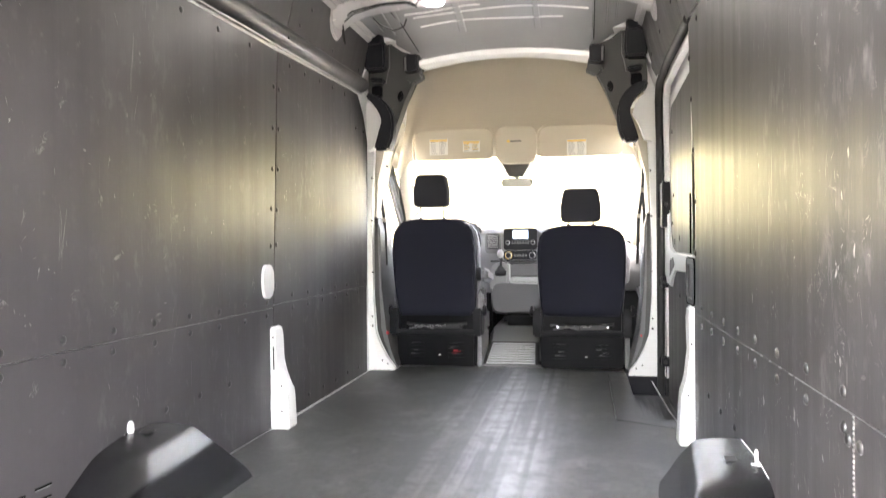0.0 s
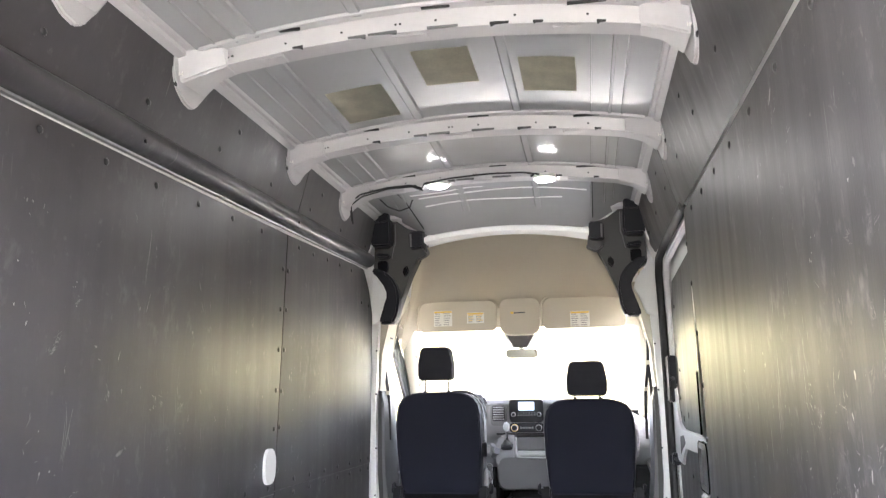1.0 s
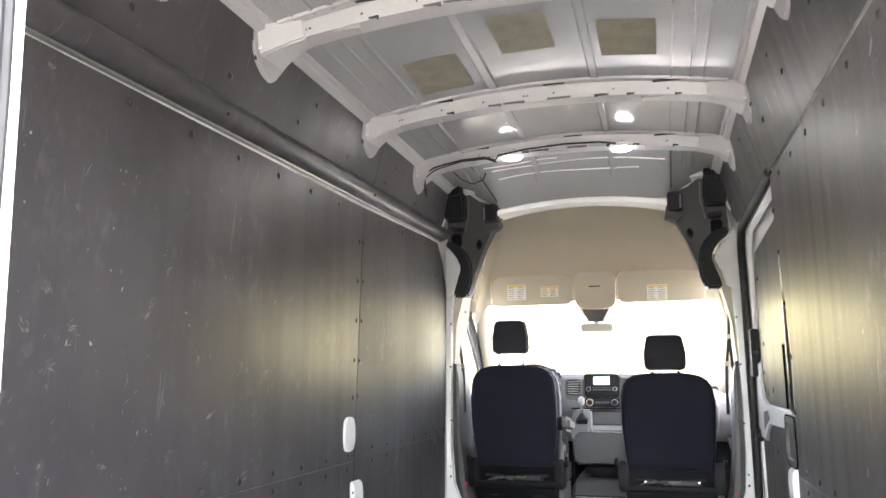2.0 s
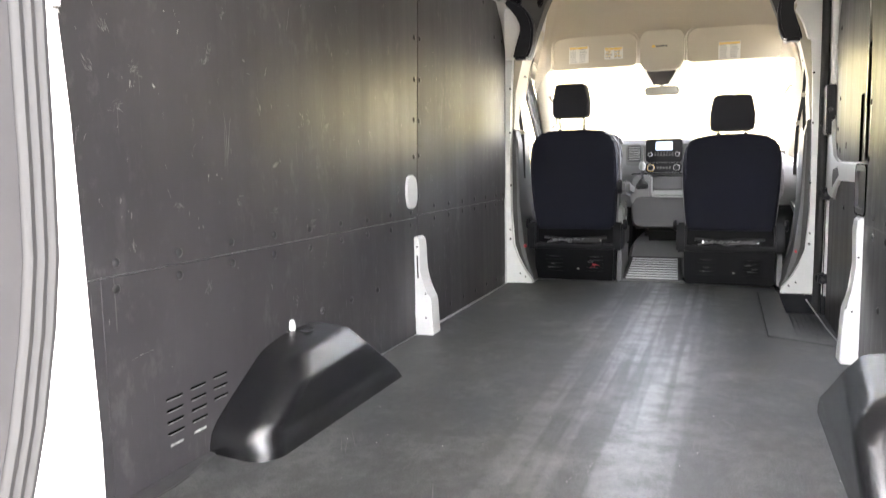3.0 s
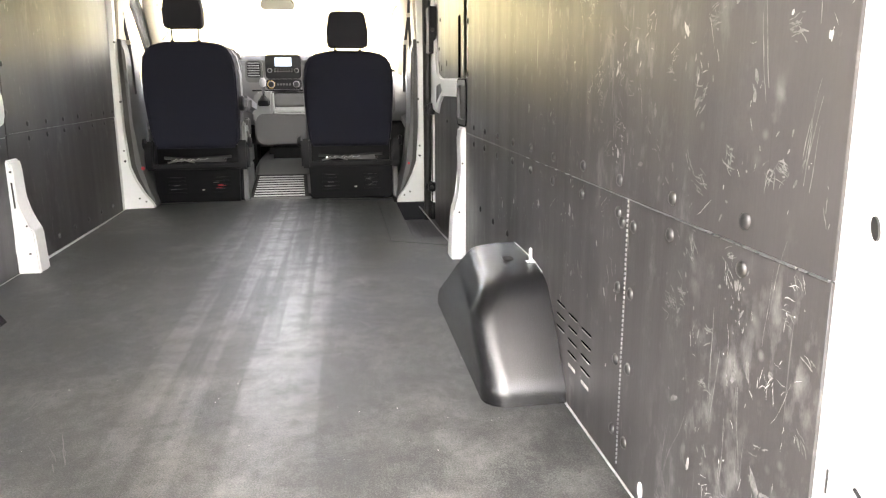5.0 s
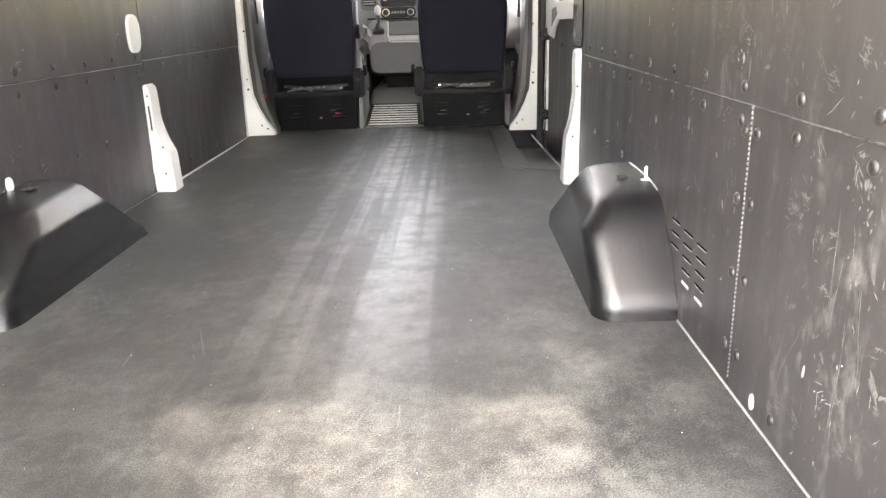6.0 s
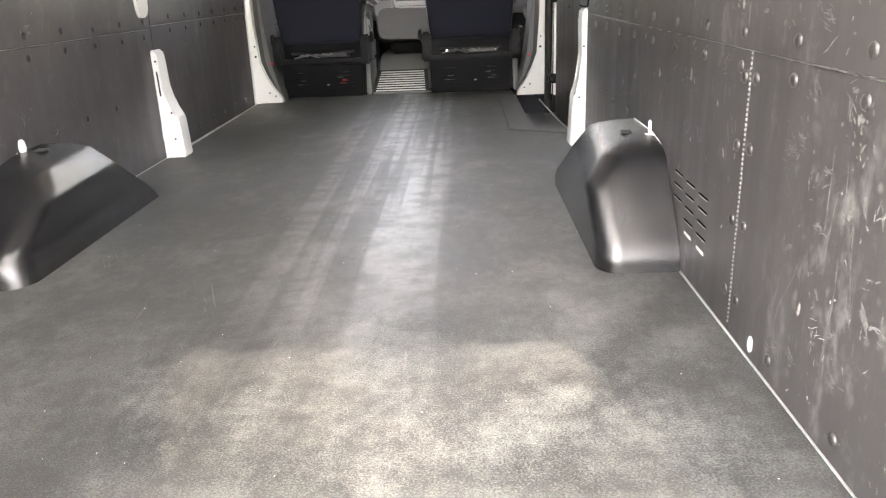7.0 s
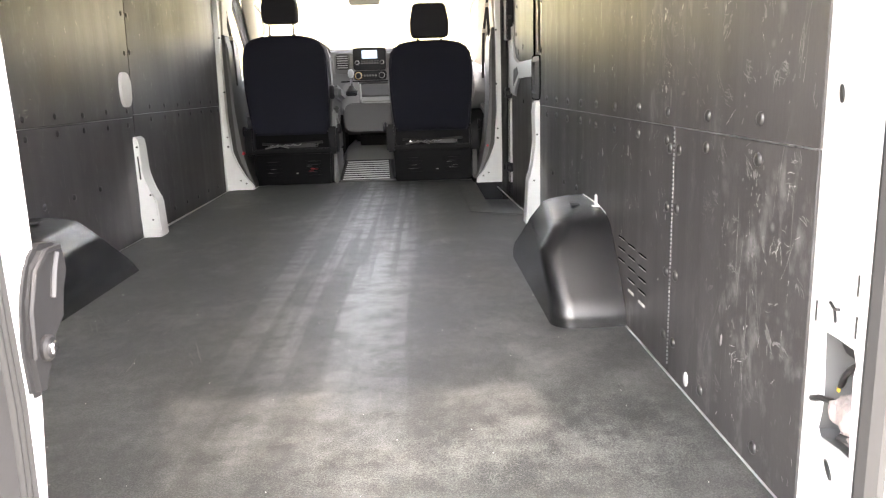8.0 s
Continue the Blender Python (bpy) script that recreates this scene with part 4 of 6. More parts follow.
part("wire", tube(bmn(), [jamb(*p) for p in ((0.69, 0.265, 0.03), (0.672, 0.25, 0.004), (0.68, 0.225, 0.01))], 0.004, 6), RED, pillar_d, "red wire")
part("wire", tube(bmn(), [jamb(*p) for p in ((0.17, 0.208, -0.002), (0.22, 0.215, -0.003), (0.27, 0.223, 0.0), (0.32, 0.226, 0.01))], 0.0042, 7), FRAME, pillar_d, "dark taped wire end")
part("wire", tube(bmn(), [jamb(*p) for p in ((0.45, 0.207, 0.02), (0.56, 0.216, 0.002), (0.66, 0.224, 0.02))], 0.0045, 7), RUBBER, pillar_d, "black wire")
bm = bmn()
for c, r in (((0.50, 0.236, 0.016), 0.022), ((0.58, 0.240, 0.016), 0.021), ((0.40, 0.224, 0.012), 0.014), ((0.63, 0.228, 0.02), 0.018), ((0.54, 0.220, 0.014), 0.016), ((0.60, 0.262, 0.02), 0.014)):
    bmesh.ops.create_icosphere(bm, subdivisions=3, radius=r, matrix=Matrix.Translation(jamb(*c)) @ Matrix.Diagonal((0.7, 1, 1.15, 1)))
for v in bm.verts:
    v.co += 0.005 * noise.noise_vector(v.co * 70) + 0.003 * noise.noise_vector(v.co * 170)
part("taped_bundle", bm, TAPE, pillar_d, "crumpled pale taped wire bundle", 20)
for a, z, w, h in ((0.25, 0.60, 0.028, 0.010), (0.464, 0.159, 0.05, 0.0055), (0.60, 0.93, 0.028, 0.010)):
    ring0 = [jamb(a + w * math.cos(t), z + h * math.sin(t) - 0.004 * math.cos(t), -0.002) for t in (math.tau * j / 16 for j in range(16))]
    ring1 = [jamb(a + w * math.cos(t), z + h * math.sin(t) - 0.004 * math.cos(t), 0.004) for t in (math.tau * j / 16 for j in range(16))]
    part("hole", loft(bmn(), [ring0, ring1]), RUBBER, pillar_d, "dark punched hole")
for a, z0, z1 in ((0.111, 0.308, 0.335), (0.647, 0.392, 0.415), (0.66, 0.347, 0.371)):
    part("slot", prism_on(jamb, [(a - 0.004, z0), (a + 0.004, z0), (a + 0.004, z1), (a - 0.004, z1)], -0.0015, 0.003), RUBBER, pillar_d)
for a, z in ((0.318, 0.353), (0.446, 0.357), (0.413, 0.338)):
    part("stamp_mark", tube(bmn(), [jamb(0.388, 0.351, -0.001), jamb(a, z, -0.001)], 0.002, 6), FRAME, pillar_d)
part("seal", tube(bmn(), [jamb(0.955, z, -0.004) for z in (-0.1, 0.3, 0.8, 1.4, 1.84)], 0.014, 8), SEALGREY, pillar_d, "grey rubber door seal")

pillar_l = part("pillar_rear_left", prism(bmn(), [(-0.884, REAR), (-0.79, 0.66), (-0.79, 0.61), (-1.0, 0.61), (-1.0, REAR)], "z", -0.1, 2.05), WHITE)
tagged(pillar_l, "white painted rear door pillar", "pillar", kind="structure")
rear_header = part("rear_header", prism(bmn(), [(0.60, 1.83), (0.74, 1.83), (0.80, 1.95), (0.80, 2.05), (0.60, 2.10)], "x", -0.98, 0.98), WHITE)
tagged(rear_header, "white steel header above the rear doors", "trim", kind="structure")

# left rear door, shut: only its free edge is close to the eye
rear_door = thing("rear_door", (-0.4, 0.54, -0.05), "shut white rear door with grey seal and latch on its edge", "door", kind="structure")
XE = 0.0585   # the door's free edge
INNER = ((-0.05, 0.560), (0.20, 0.563), (0.317, 0.570), (0.40, 0.584), (0.47, 0.604), (0.60, 0.603), (0.80, 0.597), (1.05, 0.590), (1.98, 0.567))
LOWER = [(y, z) for z, y in INNER if z < 0.85] + [(0.596, 0.86), (0.50, 0.86), (0.50, -0.05)]
SIDE = [(0.50, 0.8605), (0.596, 0.8605), (0.590, 1.05), (0.578, 1.55), (0.50, 1.55)]
bm = prism(bmn(), LOWER, "x", -0.80, XE, 0.003)
prism(bm, SIDE, "x", -0.10, XE, 0.0003, 1)
prism(bm, SIDE, "x", -0.80, -0.62, 0.0003, 1)
prism(bm, [(0.50, 1.5505), (0.578, 1.5505), (0.567, 1.98), (0.50, 1.98)], "x", -0.80, XE, 0.003)
part("door_shell", bm, WHITE, rear_door)
# window added out of sight, so that sky light reaches the left floor
part("pane", box(bmn(), (-0.62, 0.535, 0.86), (-0.10, 0.54, 1.55)), TINTED, rear_door, "unseen tinted pane, added to let sky light in")
part("pane_seal", tube(bmn(), [(x, 0.592 - 0.022 * (z - 0.86), z) for x, z in rrect(-0.61, -0.11, 0.87, 1.54, 0.05, 4) + [(-0.11, 1.49)]], 0.009, 8), RUBBER, rear_door)
# the seal swells out above the latch and draws back below it
EDGE = ((1.86, 0.560), (1.2, 0.574), (1.05, 0.580), (0.88, 0.583), (0.77, 0.581), (0.72, 0.579), (0.68, 0.573), (0.63, 0.562), (0.59, 0.550), (0.48, 0.553), (0.40, 0.556), (0.32, 0.552), (0.0, 0.540))
for dy in (-0.004, -0.0115, -0.019):
    part("seal", tube(bmn(), [(XE, y + dy, z) for z, y in EDGE], 0.0052, 8, 0.8), SEALGREY, rear_door, "grey ribbed rubber seal")
bm = prism(bmn(), [(y - 0.024, z) for z, y in EDGE] + [(0.50, 0.0), (0.50, 1.86)], "x", XE - 0.004, XE + 0.003)
part("outer_skin", bm, SKIN, rear_door, "grey door skin edge")
# latch housing on the door's edge
lat = [(0.566, 0.398), (0.563, 0.44), (0.570, 0.475), (0.585, 0.502), (0.602, 0.512), (0.634, 0.508), (0.640, 0.500), (0.631, 0.485), (0.632, 0.468), (0.617, 0.452), (0.607, 0.434), (0.592, 0.428), (0.589, 0.408), (0.583, 0.396)]
latch = part("latch", prism(bmn(), lat, "x", 0.045, 0.066, 0.005), LATCHGREY, rear_door, "grey moulded latch housing")
part("latch_bolt", cyl(bmn(), (0.066, 0.586, 0.433), 0.0105, "x", 0.005, 18, 0.002), LATCHGREY, latch)
part("bolt_head", cyl(bmn(), (0.070, 0.586, 0.433), 0.0055, "x", 0.004, 12, 0.001), CHROME, latch)
part("latch_groove", tube(bmn(), [(0.066, 0.622, 0.501), (0.0665, 0.613, 0.488), (0.0665, 0.606, 0.468)], 0.0032, 6), SKIN, latch)
part("latch_rib", tube(bmn(), [(0.066, 0.628, 0.505), (0.0665, 0.605, 0.506), (0.0665, 0.585, 0.494), (0.0665, 0.572, 0.466), (0.0665, 0.568, 0.43)], 0.0025, 6), LATCHGREY, latch)

# white strips added for reflections across the roof skin ahead of the last bow
for yb, x0, x1 in ((4.36, -0.50, -0.08), (4.40, -0.46, 0.50), (4.50, -0.44, 0.36)):
    pts = [(x0 + (x1 - x0) * k / 24, yb + 0.008 * math.sin(7 * k / 24 + yb * 30)) for k in range(25)]
    part("roof_glint", tube(bmn(), [(x, y, roof_z(x, y) - 0.001) for x, y in pts], 0.007, 8, 0.5), WHITE, ceiling)


# dusty drag marks, and crumbs on the mat
def drag(bm, path, w, rnd, z):
    lo, hi = [], []
    k = len(path) - 1
    for j, (x, y) in enumerate(path):
        a, b = path[max(j - 1, 0)], path[min(j + 1, k)]
        d = math.hypot(b[0] - a[0], b[1] - a[1]) or 1.0
        ww = w * (0.3 + 0.7 * math.sin(math.pi * j / k)) * rnd.uniform(0.35, 1.2)
        nx, ny = -(b[1] - a[1]) / d * ww, (b[0] - a[0]) / d * ww
        lo.append(bm.verts.new((x + nx, y + ny, z)))
        hi.append(bm.verts.new((x - nx, y - ny, z)))
    for j in range(k):
        bm.faces.new((lo[j], lo[j + 1], hi[j + 1], hi[j]))


rnd = random.Random(21)
bm = bmn()
for k in range(26):
    x, y = rnd.uniform(-0.62, 0.6), rnd.uniform(1.3, 4.2)
    lean = rnd.gauss(math.pi / 2, 0.25) if rnd.random() < 0.65 else rnd.uniform(0, math.pi)
    for c in range(rnd.randint(1, 4)):
        path = stroke_path(rnd, x + rnd.gauss(0, 0.012), y + rnd.gauss(0, 0.03), rnd.uniform(0.03, 0.14), lean, 0.06, 8)
        drag(bm, path, rnd.uniform(0.0006, 0.0018), rnd, 0.0006 + rnd.uniform(0, 0.0008))
tagged(part("drag_marks", bm, DUST, floor_pan, "pale dusty drag marks on the mat"), kind="stuff")
bm = bmn()
for k in range(70):
    x, y = rnd.uniform(-0.8, 0.82), rnd.uniform(0.95, 2.6)
    bmesh.ops.create_icosphere(bm, subdivisions=1, radius=rnd.uniform(0.0006, 0.0013), matrix=Matrix.Translation((x, y, 0.001)))
tagged(part("crumbs", bm, PAPER, floor_pan, "tiny pale crumbs on the mat"), kind="stuff")


# ---- sliding door on the right ----
sliding_door = thing("sliding_door", (0.97, 4.2, -0.2), "white sliding side door lined with black panels", "door", kind="structure")
bm = prism(bmn(), [(3.40, -0.2), (4.96, -0.2), (4.96, 1.70), (3.40, 1.70)], "x", 0.955, 1.01)
part("door_shell", bm, WHITE, sliding_door)
part("door_panel", prism(bmn(), [(3.42, -0.17), (4.86, -0.17), (4.88, 0.55), (4.62, 0.54), (4.55, 0.60), (4.42, 0.65), (3.42, 0.65)], "x", 0.947, 0.956, 0.002, 1), LINING_WORN, sliding_door)
part("door_panel", prism(bmn(), [(3.42, 0.74), (4.46, 0.74), (4.62, 0.765), (4.69, 0.85), (4.72, 1.00), (4.74, 1.42), (4.66, 1.55), (3.42, 1.60)], "x", 0.947, 0.956, 0.002, 1), LINING_WORN, sliding_door)
# white pressed brace, an upright with an arm to the rear
ARM = [(3.46, 0.655), (4.42, 0.655), (4.55, 0.605), (4.62, 0.548), (4.78, 0.552), (4.90, 0.60), (4.90, 1.02), (4.76, 1.02), (4.705, 0.85), (4.63, 0.76), (4.46, 0.735), (3.46, 0.735)]
bm = prism(bmn(), ARM, "x", 0.932, 0.9575, 0.009, 3)
part("door_brace", bm, WHITE, sliding_door, "white pressed door brace")
# grey plate on the brace, a recess's shade put into its colour
part("brace_shade", prism(bmn(), [(4.40, 0.672), (4.56, 0.63), (4.64, 0.60), (4.62, 0.70), (4.46, 0.715)], "x", 0.9305, 0.940, 0.003), HOLLOW_SHADE, sliding_door, "grey plate coloured as the shade of a recess in the brace")
part("panel_gap", box(bmn(), (0.940, 3.86, 0.74), (0.9468, 3.885, 1.02), 0.002, 1), VOID, sliding_door, "dark gap in the door lining")
for y0, z0 in ((4.60, 0.80), (4.50, 0.78), (4.3, 0.80)):
    part("panel_clip", box(bmn(), (0.944, y0, z0), (0.9468, y0 + 0.012, z0 + 0.03), 0.001, 1), RUBBER, sliding_door)
# door frame lip, upper corner
part("frame_lip", tube(bmn(), [(0.952, 4.86, 0.0), (0.952, 4.87, 0.8), (0.948, 4.86, 1.3), (0.935, 4.77, 1.56), (0.925, 4.6, 1.66), (0.92, 3.45, 1.67)], 0.02, 10, 0.8), WHITE, sliding_door)
for y, z in ((3.55, 0.72), (3.55, 1.0), (4.55, 1.05), (4.6, 0.9), (4.3, 0.52), (3.6, 0.56), (4.6, 1.4), (3.55, 1.4)):
    placed("rivet", RIVET_MESH, Matrix.Translation((0.947, y, z)) @ Matrix.Rotation(math.pi, 4, "Z"), sliding_door)
# opening trim: white side of the lining's edge, grab recess
part("door_edge_strip", prism(bmn(), [(0.888, 3.33), (0.90, 3.33), (0.90, 3.42), (0.888, 3.42)], "z", 0.75, 1.68), WHITE, wall_right)
grab = thing("grab_recess", (0.87, 3.38, 0.55), "dark grey plastic grab pocket beside the sliding door", "handle")
outer, hollow = rrect(3.27, 3.50, 0.55, 0.735, 0.035, 4), rrect(3.295, 3.475, 0.575, 0.71, 0.025, 4)
bm = bmn()
loft(bm, [[(0.896, y, z) for y, z in outer], [(0.876, y, z) for y, z in outer], [(0.872, y, z) for y, z in hollow], [(0.886, y, z) for y, z in hollow]], caps=False)
part("frame", bm, DARKGREY, grab)
part("hollow", prism(bmn(), hollow, "x", 0.884, 0.889), DARKGREY, grab)
part("outline", tube(bmn(), [(0.8765, y, z) for y, z in outer + outer[:1]], 0.0028, 6), VOID, grab)

# ---- B pillars ----
PILLAR = [(-0.935, -0.01), (-0.722, -0.01), (-0.725, 0.02), (-0.775, 0.085), (-0.820, 0.16), (-0.849, 0.24), (-0.859, 0.45), (-0.860, 0.85), (-0.852, 1.20), (-0.842, 1.38), (-0.848, 1.50), (-0.835, 1.62),
          (-0.80, 1.85), (-0.78, 2.03), (-0.95, 2.03), (-0.95, 0.4)]
for s in (-1, 1):
    pil = thing("pillar_left" if s < 0 else "pillar_right", (s * 0.85, BP, 0), "white painted door pillar with a flared foot", "pillar", kind="structure")
    pts = PILLAR if s < 0 else mirrored(PILLAR)
    part("pillar", prism(bmn(), pts, "y", BP, BP + 0.05, 0.005), WHITE, pil)
    for x, z, r in ((0.857, 0.62, 0.006), (0.862, 0.28, 0.007), (0.863, 0.34, 0.005), (0.86, 0.95, 0.006), (0.856, 1.22, 0.006), (0.80, 0.06, 0.005), (0.765, 0.04, 0.005)):
        part("bolt_hole", cyl(bmn(), (s * x, BP - 0.002, z), r, "y", 0.006, 10), RUBBER, pil)
    # grey cab trim behind the pillar
    trim = [(-0.93, 0.0), (-0.72, 0.0), (-0.76, 0.12), (-0.80, 0.24), (-0.815, 0.5), (-0.825, 0.9), (-0.85, 0.98), (-0.95, 1.0)]
    part("cab_trim", prism(bmn(), trim if s < 0 else mirrored(trim), "y", BP + 0.055, 5.30, 0.012), GREY, pil, "grey moulded pillar trim")
    edge = [(-0.846, 0.22), (-0.818, 0.15), (-0.775, 0.075), (-0.755, 0.075), (-0.80, 0.17), (-0.826, 0.26), (-0.832, 0.5), (-0.836, 0.97), (-0.857, 0.97), (-0.857, 0.45)]
    part("edge_trim", prism(bmn(), edge if s < 0 else mirrored(edge), "y", BP + 0.051, BP + 0.075, 0.004), TAUPE, pil, "dark taupe edge trim")
    upper = [(-0.95, 0.98), (-0.852, 0.96), (-0.835, 1.2), (-0.80, 1.40), (-0.70, 1.60), (-0.95, 1.62)]
    part("upper_trim", prism(bmn(), upper if s < 0 else mirrored(upper), "y", BP + 0.055, 5.24, 0.012), BEIGEPLASTIC, pil, "beige moulded pillar trim")
    rx = 0.783 if s < 0 else 0.80
    part("reflector", box(bmn(), (s * rx - 0.010, 4.972, 0.219), (s * rx + 0.010, 4.998, 0.240), 0.004), RED, pil, "small red reflector")
    # belt
    belt = thing("seat_belt", (s * 0.83, 5.1, 1.3), "grey seat belt hanging from the door pillar", "seat belt", "seat belts")
    out = 0.028 if s < 0 else 0.0
    for line in (((0.836, 1.36), (0.823, 1.11), (0.799, 0.95), (0.793, 0.82), (0.790, 0.66)), ((0.824, 1.12), (0.832, 0.98), (0.836, 0.85), (0.836, 0.66))):
        part("webbing", loft(bmn(), [[(s * (x + out - 0.008), 5.112, z), (s * (x + out + 0.008), 5.10, z), (s * (x + out + 0.008), 5.1025, z), (s * (x + out - 0.008), 5.1145, z)] for x, z in line]), RUBBER, belt, "dark belt webbing")
    for x, z in ((0.823, 1.105), (0.799, 0.945)):
        part("belt_guide", prism(bmn(), rrect(s * (x + out) - 0.013, s * (x + out) + 0.013, z, z + 0.026, 0.008, 3), "y", 5.094, 5.118, 0.003), BEIGEPLASTIC, belt, "pale belt guide")
    part("anchor", box(bmn(), (s * 0.826 - 0.012, 5.10, 1.30), (s * 0.826 + 0.012, 5.18, 1.36), 0.008), BLACK, belt)

# black weatherstrip and roller brackets at the sliding door's front edge
weatherstrip = thing("weatherstrip", (0.905, 4.93, -0.1), "black rubber weatherstrip round the side door opening", "seal", kind="structure")
part("strip", tube(bmn(), [(0.905, 4.90, -0.12), (0.91, 4.90, 0.5), (0.912, 4.90, 1.1), (0.905, 4.88, 1.45), (0.895, 4.80, 1.62), (0.89, 4.68, 1.69), (0.885, 4.2, 1.70), (0.885, 3.45, 1.695)], 0.022, 10), RUBBER, weatherstrip)
part("flat_strip", prism(bmn(), [(0.888, -0.14), (0.925, -0.14), (0.925, 1.42), (0.915, 1.55), (0.888, 1.50)], "y", 4.902, 4.925, 0.004), RUBBER, weatherstrip)
part("strip", tube(bmn(), [(0.94, 4.905, -0.12), (0.945, 4.905, 0.8), (0.94, 4.90, 1.4)], 0.008, 8), RUBBER, weatherstrip)
for k, (z, h) in enumerate(((0.07, 0.055), (0.53, 0.065), (0.88, 0.26))):
    catch = thing("door_catch", (0.92, 4.87, z), "black metal catch on the side door's front edge", "door catch", "door catches")
    deep = 4.74 if h > 0.2 else 4.82
    part("plate", box(bmn(), (0.905, deep, z), (0.952, 4.900, z + h), 0.006), BLACK, catch)
    part("bolt", cyl(bmn(), (0.925, deep + 0.002, z + h * 0.5), 0.012, "y", -0.012, 12, 0.003), RUBBER, catch)
    part("tab", box(bmn(), (0.89, 4.865, z + h * 0.2), (0.908, 4.895, z + h * 0.8), 0.004), BLACK, catch)

# ---- wheel covers ----
def wheel_cover(s):
    cover = thing("wheel_cover", (s * 0.79, 2.25, 0), "black moulded plastic wheel arch cover with a pale clip", "wheel cover", "wheel covers")
    if s > 0:
        rear = ((0.0, 1.868), (0.03, 1.870), (0.045, 1.876), (0.06, 1.886), (0.09, 1.910), (0.15, 1.958), (0.20, 1.999), (0.225, 2.021), (0.240, 2.038), (0.250, 2.058), (0.258, 2.088), (0.264, 2.125), (0.270, 2.18))
        top, inner_foot, corner = 0.270, 0.688, 0.058
    else:
        rear = ((0.0, 1.866), (0.03, 1.868), (0.05, 1.873), (0.065, 1.883), (0.08, 1.897), (0.10, 1.921), (0.12, 1.948), (0.15, 1.990), (0.18, 2.032), (0.20, 2.060), (0.215, 2.082), (0.225, 2.100), (0.235, 2.128), (0.243, 2.163), (0.250, 2.205), (0.256, 2.25))
        top, inner_foot, corner = 0.256, 0.673, 0.075
    fore = ((0.0, 2.730), (0.03, 2.706), (0.08, 2.656), (0.12, 2.610), (0.169, 2.550), (0.20, 2.520), (0.225, 2.495), (0.240, 2.465), (0.250, 2.430), (0.256, 2.39))
    inner = ((0.0, inner_foot), (0.03, 0.5 * inner_foot + 0.3415), (0.06, 0.687), (0.12, 0.693), (0.160, 0.697), (0.166, 0.6985), (0.172, 0.7015), (0.222, 0.735), (0.228, 0.742), (0.233, 0.752), (0.238, 0.768), (0.244, 0.788), (0.250, 0.810), (0.256, 0.832))
    rings = []
    for z in (0.0, 0.006, 0.012, 0.02, 0.03, 0.04, 0.05, 0.06, 0.07, 0.08, 0.09, 0.12, 0.15, 0.160, 0.166, 0.172, 0.18, 0.19, 0.20, 0.208, 0.215, 0.222, 0.225, 0.228, 0.233, 0.238, 0.244, 0.250, 0.256):
        up = z * top / 0.256
        y0 = float(np.interp(up, *zip(*rear)))
        y1, xi = (float(np.interp(z, *zip(*t))) for t in (fore, inner))
        xw = s * (0.879 - (0.022 if s < 0 else 0.005) * min(1, z / 0.25) ** 1.5)
        r = min(corner + (0.15 * z if s < 0 else 0.0), 0.7 * (abs(xw) - xi))
        ring = [(xw, y0 + (0.022 if s < 0 else 0.006), up)]
        for j in range(9):
            t = math.pi / 2 * j / 8
            ring.append((s * (xi + r - r * math.sin(t)), y0 + r - r * math.cos(t), up))
        for j in range(5):
            t = math.pi / 2 * j / 4
            ring.append((s * (xi + 0.012 - 0.012 * math.cos(t)), y1 - 0.012 + 0.012 * math.sin(t), up))
        ring.append((xw, y1, up))
        # the shoulder draws in a little towards the front
        draw = 0.10 * min(1.0, max(0.0, z - 0.06) / 0.11)
        ring = [(x + s * draw * (y - 2.25) * min(1.0, max(0.0, (0.86 - abs(x)) / 0.06)), y, zz) for x, y, zz in ring]
        rings.append(ring)
    bm = loft(bmn(), rings)
    part("shell", bm, COVER, cover, angle=60)
    yc, zc, a, b = (2.18, 0.266, 0.80, 0.870) if s > 0 else (2.275, 0.252, 0.80, 0.853)
    part("notch", box(bmn(), (min(s * a, s * (b - 0.01)), yc + 0.012, zc - 0.001), (max(s * a, s * (b - 0.01)), yc + 0.055, zc + 0.0028), 0.001, 1), RUBBER, cover)
    if s > 0:
        part("clip", box(bmn(), (b - 0.007, yc - 0.006, zc), (b, yc + 0.006, zc + 0.036), 0.003), WHITE, cover, "white plastic clip")
    else:
        paddle = [(yc - 0.007, zc), (yc - 0.010, zc + 0.012), (yc - 0.011, zc + 0.026), (yc - 0.008, zc + 0.036), (yc, zc + 0.040), (yc + 0.008, zc + 0.036), (yc + 0.011, zc + 0.026), (yc + 0.010, zc + 0.012), (yc + 0.007, zc)]
        part("clip", prism(bmn(), paddle, "x", -b, -b + 0.012, 0.003), WHITE, cover, "white plastic clip")
    part("clip_base", box(bmn(), (min(s * (b - 0.02), s * (b + 0.005)), yc - 0.022, zc - 0.002), (max(s * (b - 0.02), s * (b + 0.005)), yc + 0.022, zc + 0.0035), 0.002), WHITE, cover)
    if s > 0:
        part("edge_gap", tube(bmn(), [(0.872, 2.385, 0.272), (0.873, 2.30, 0.272), (0.873, 2.18, 0.271), (0.873, 2.13, 0.266), (0.874, 2.09, 0.259)], 0.0013, 6), WHITE, cover, "pale line along the wall edge")
    return cover


for s in (-1, 1):
    wheel_cover(s)

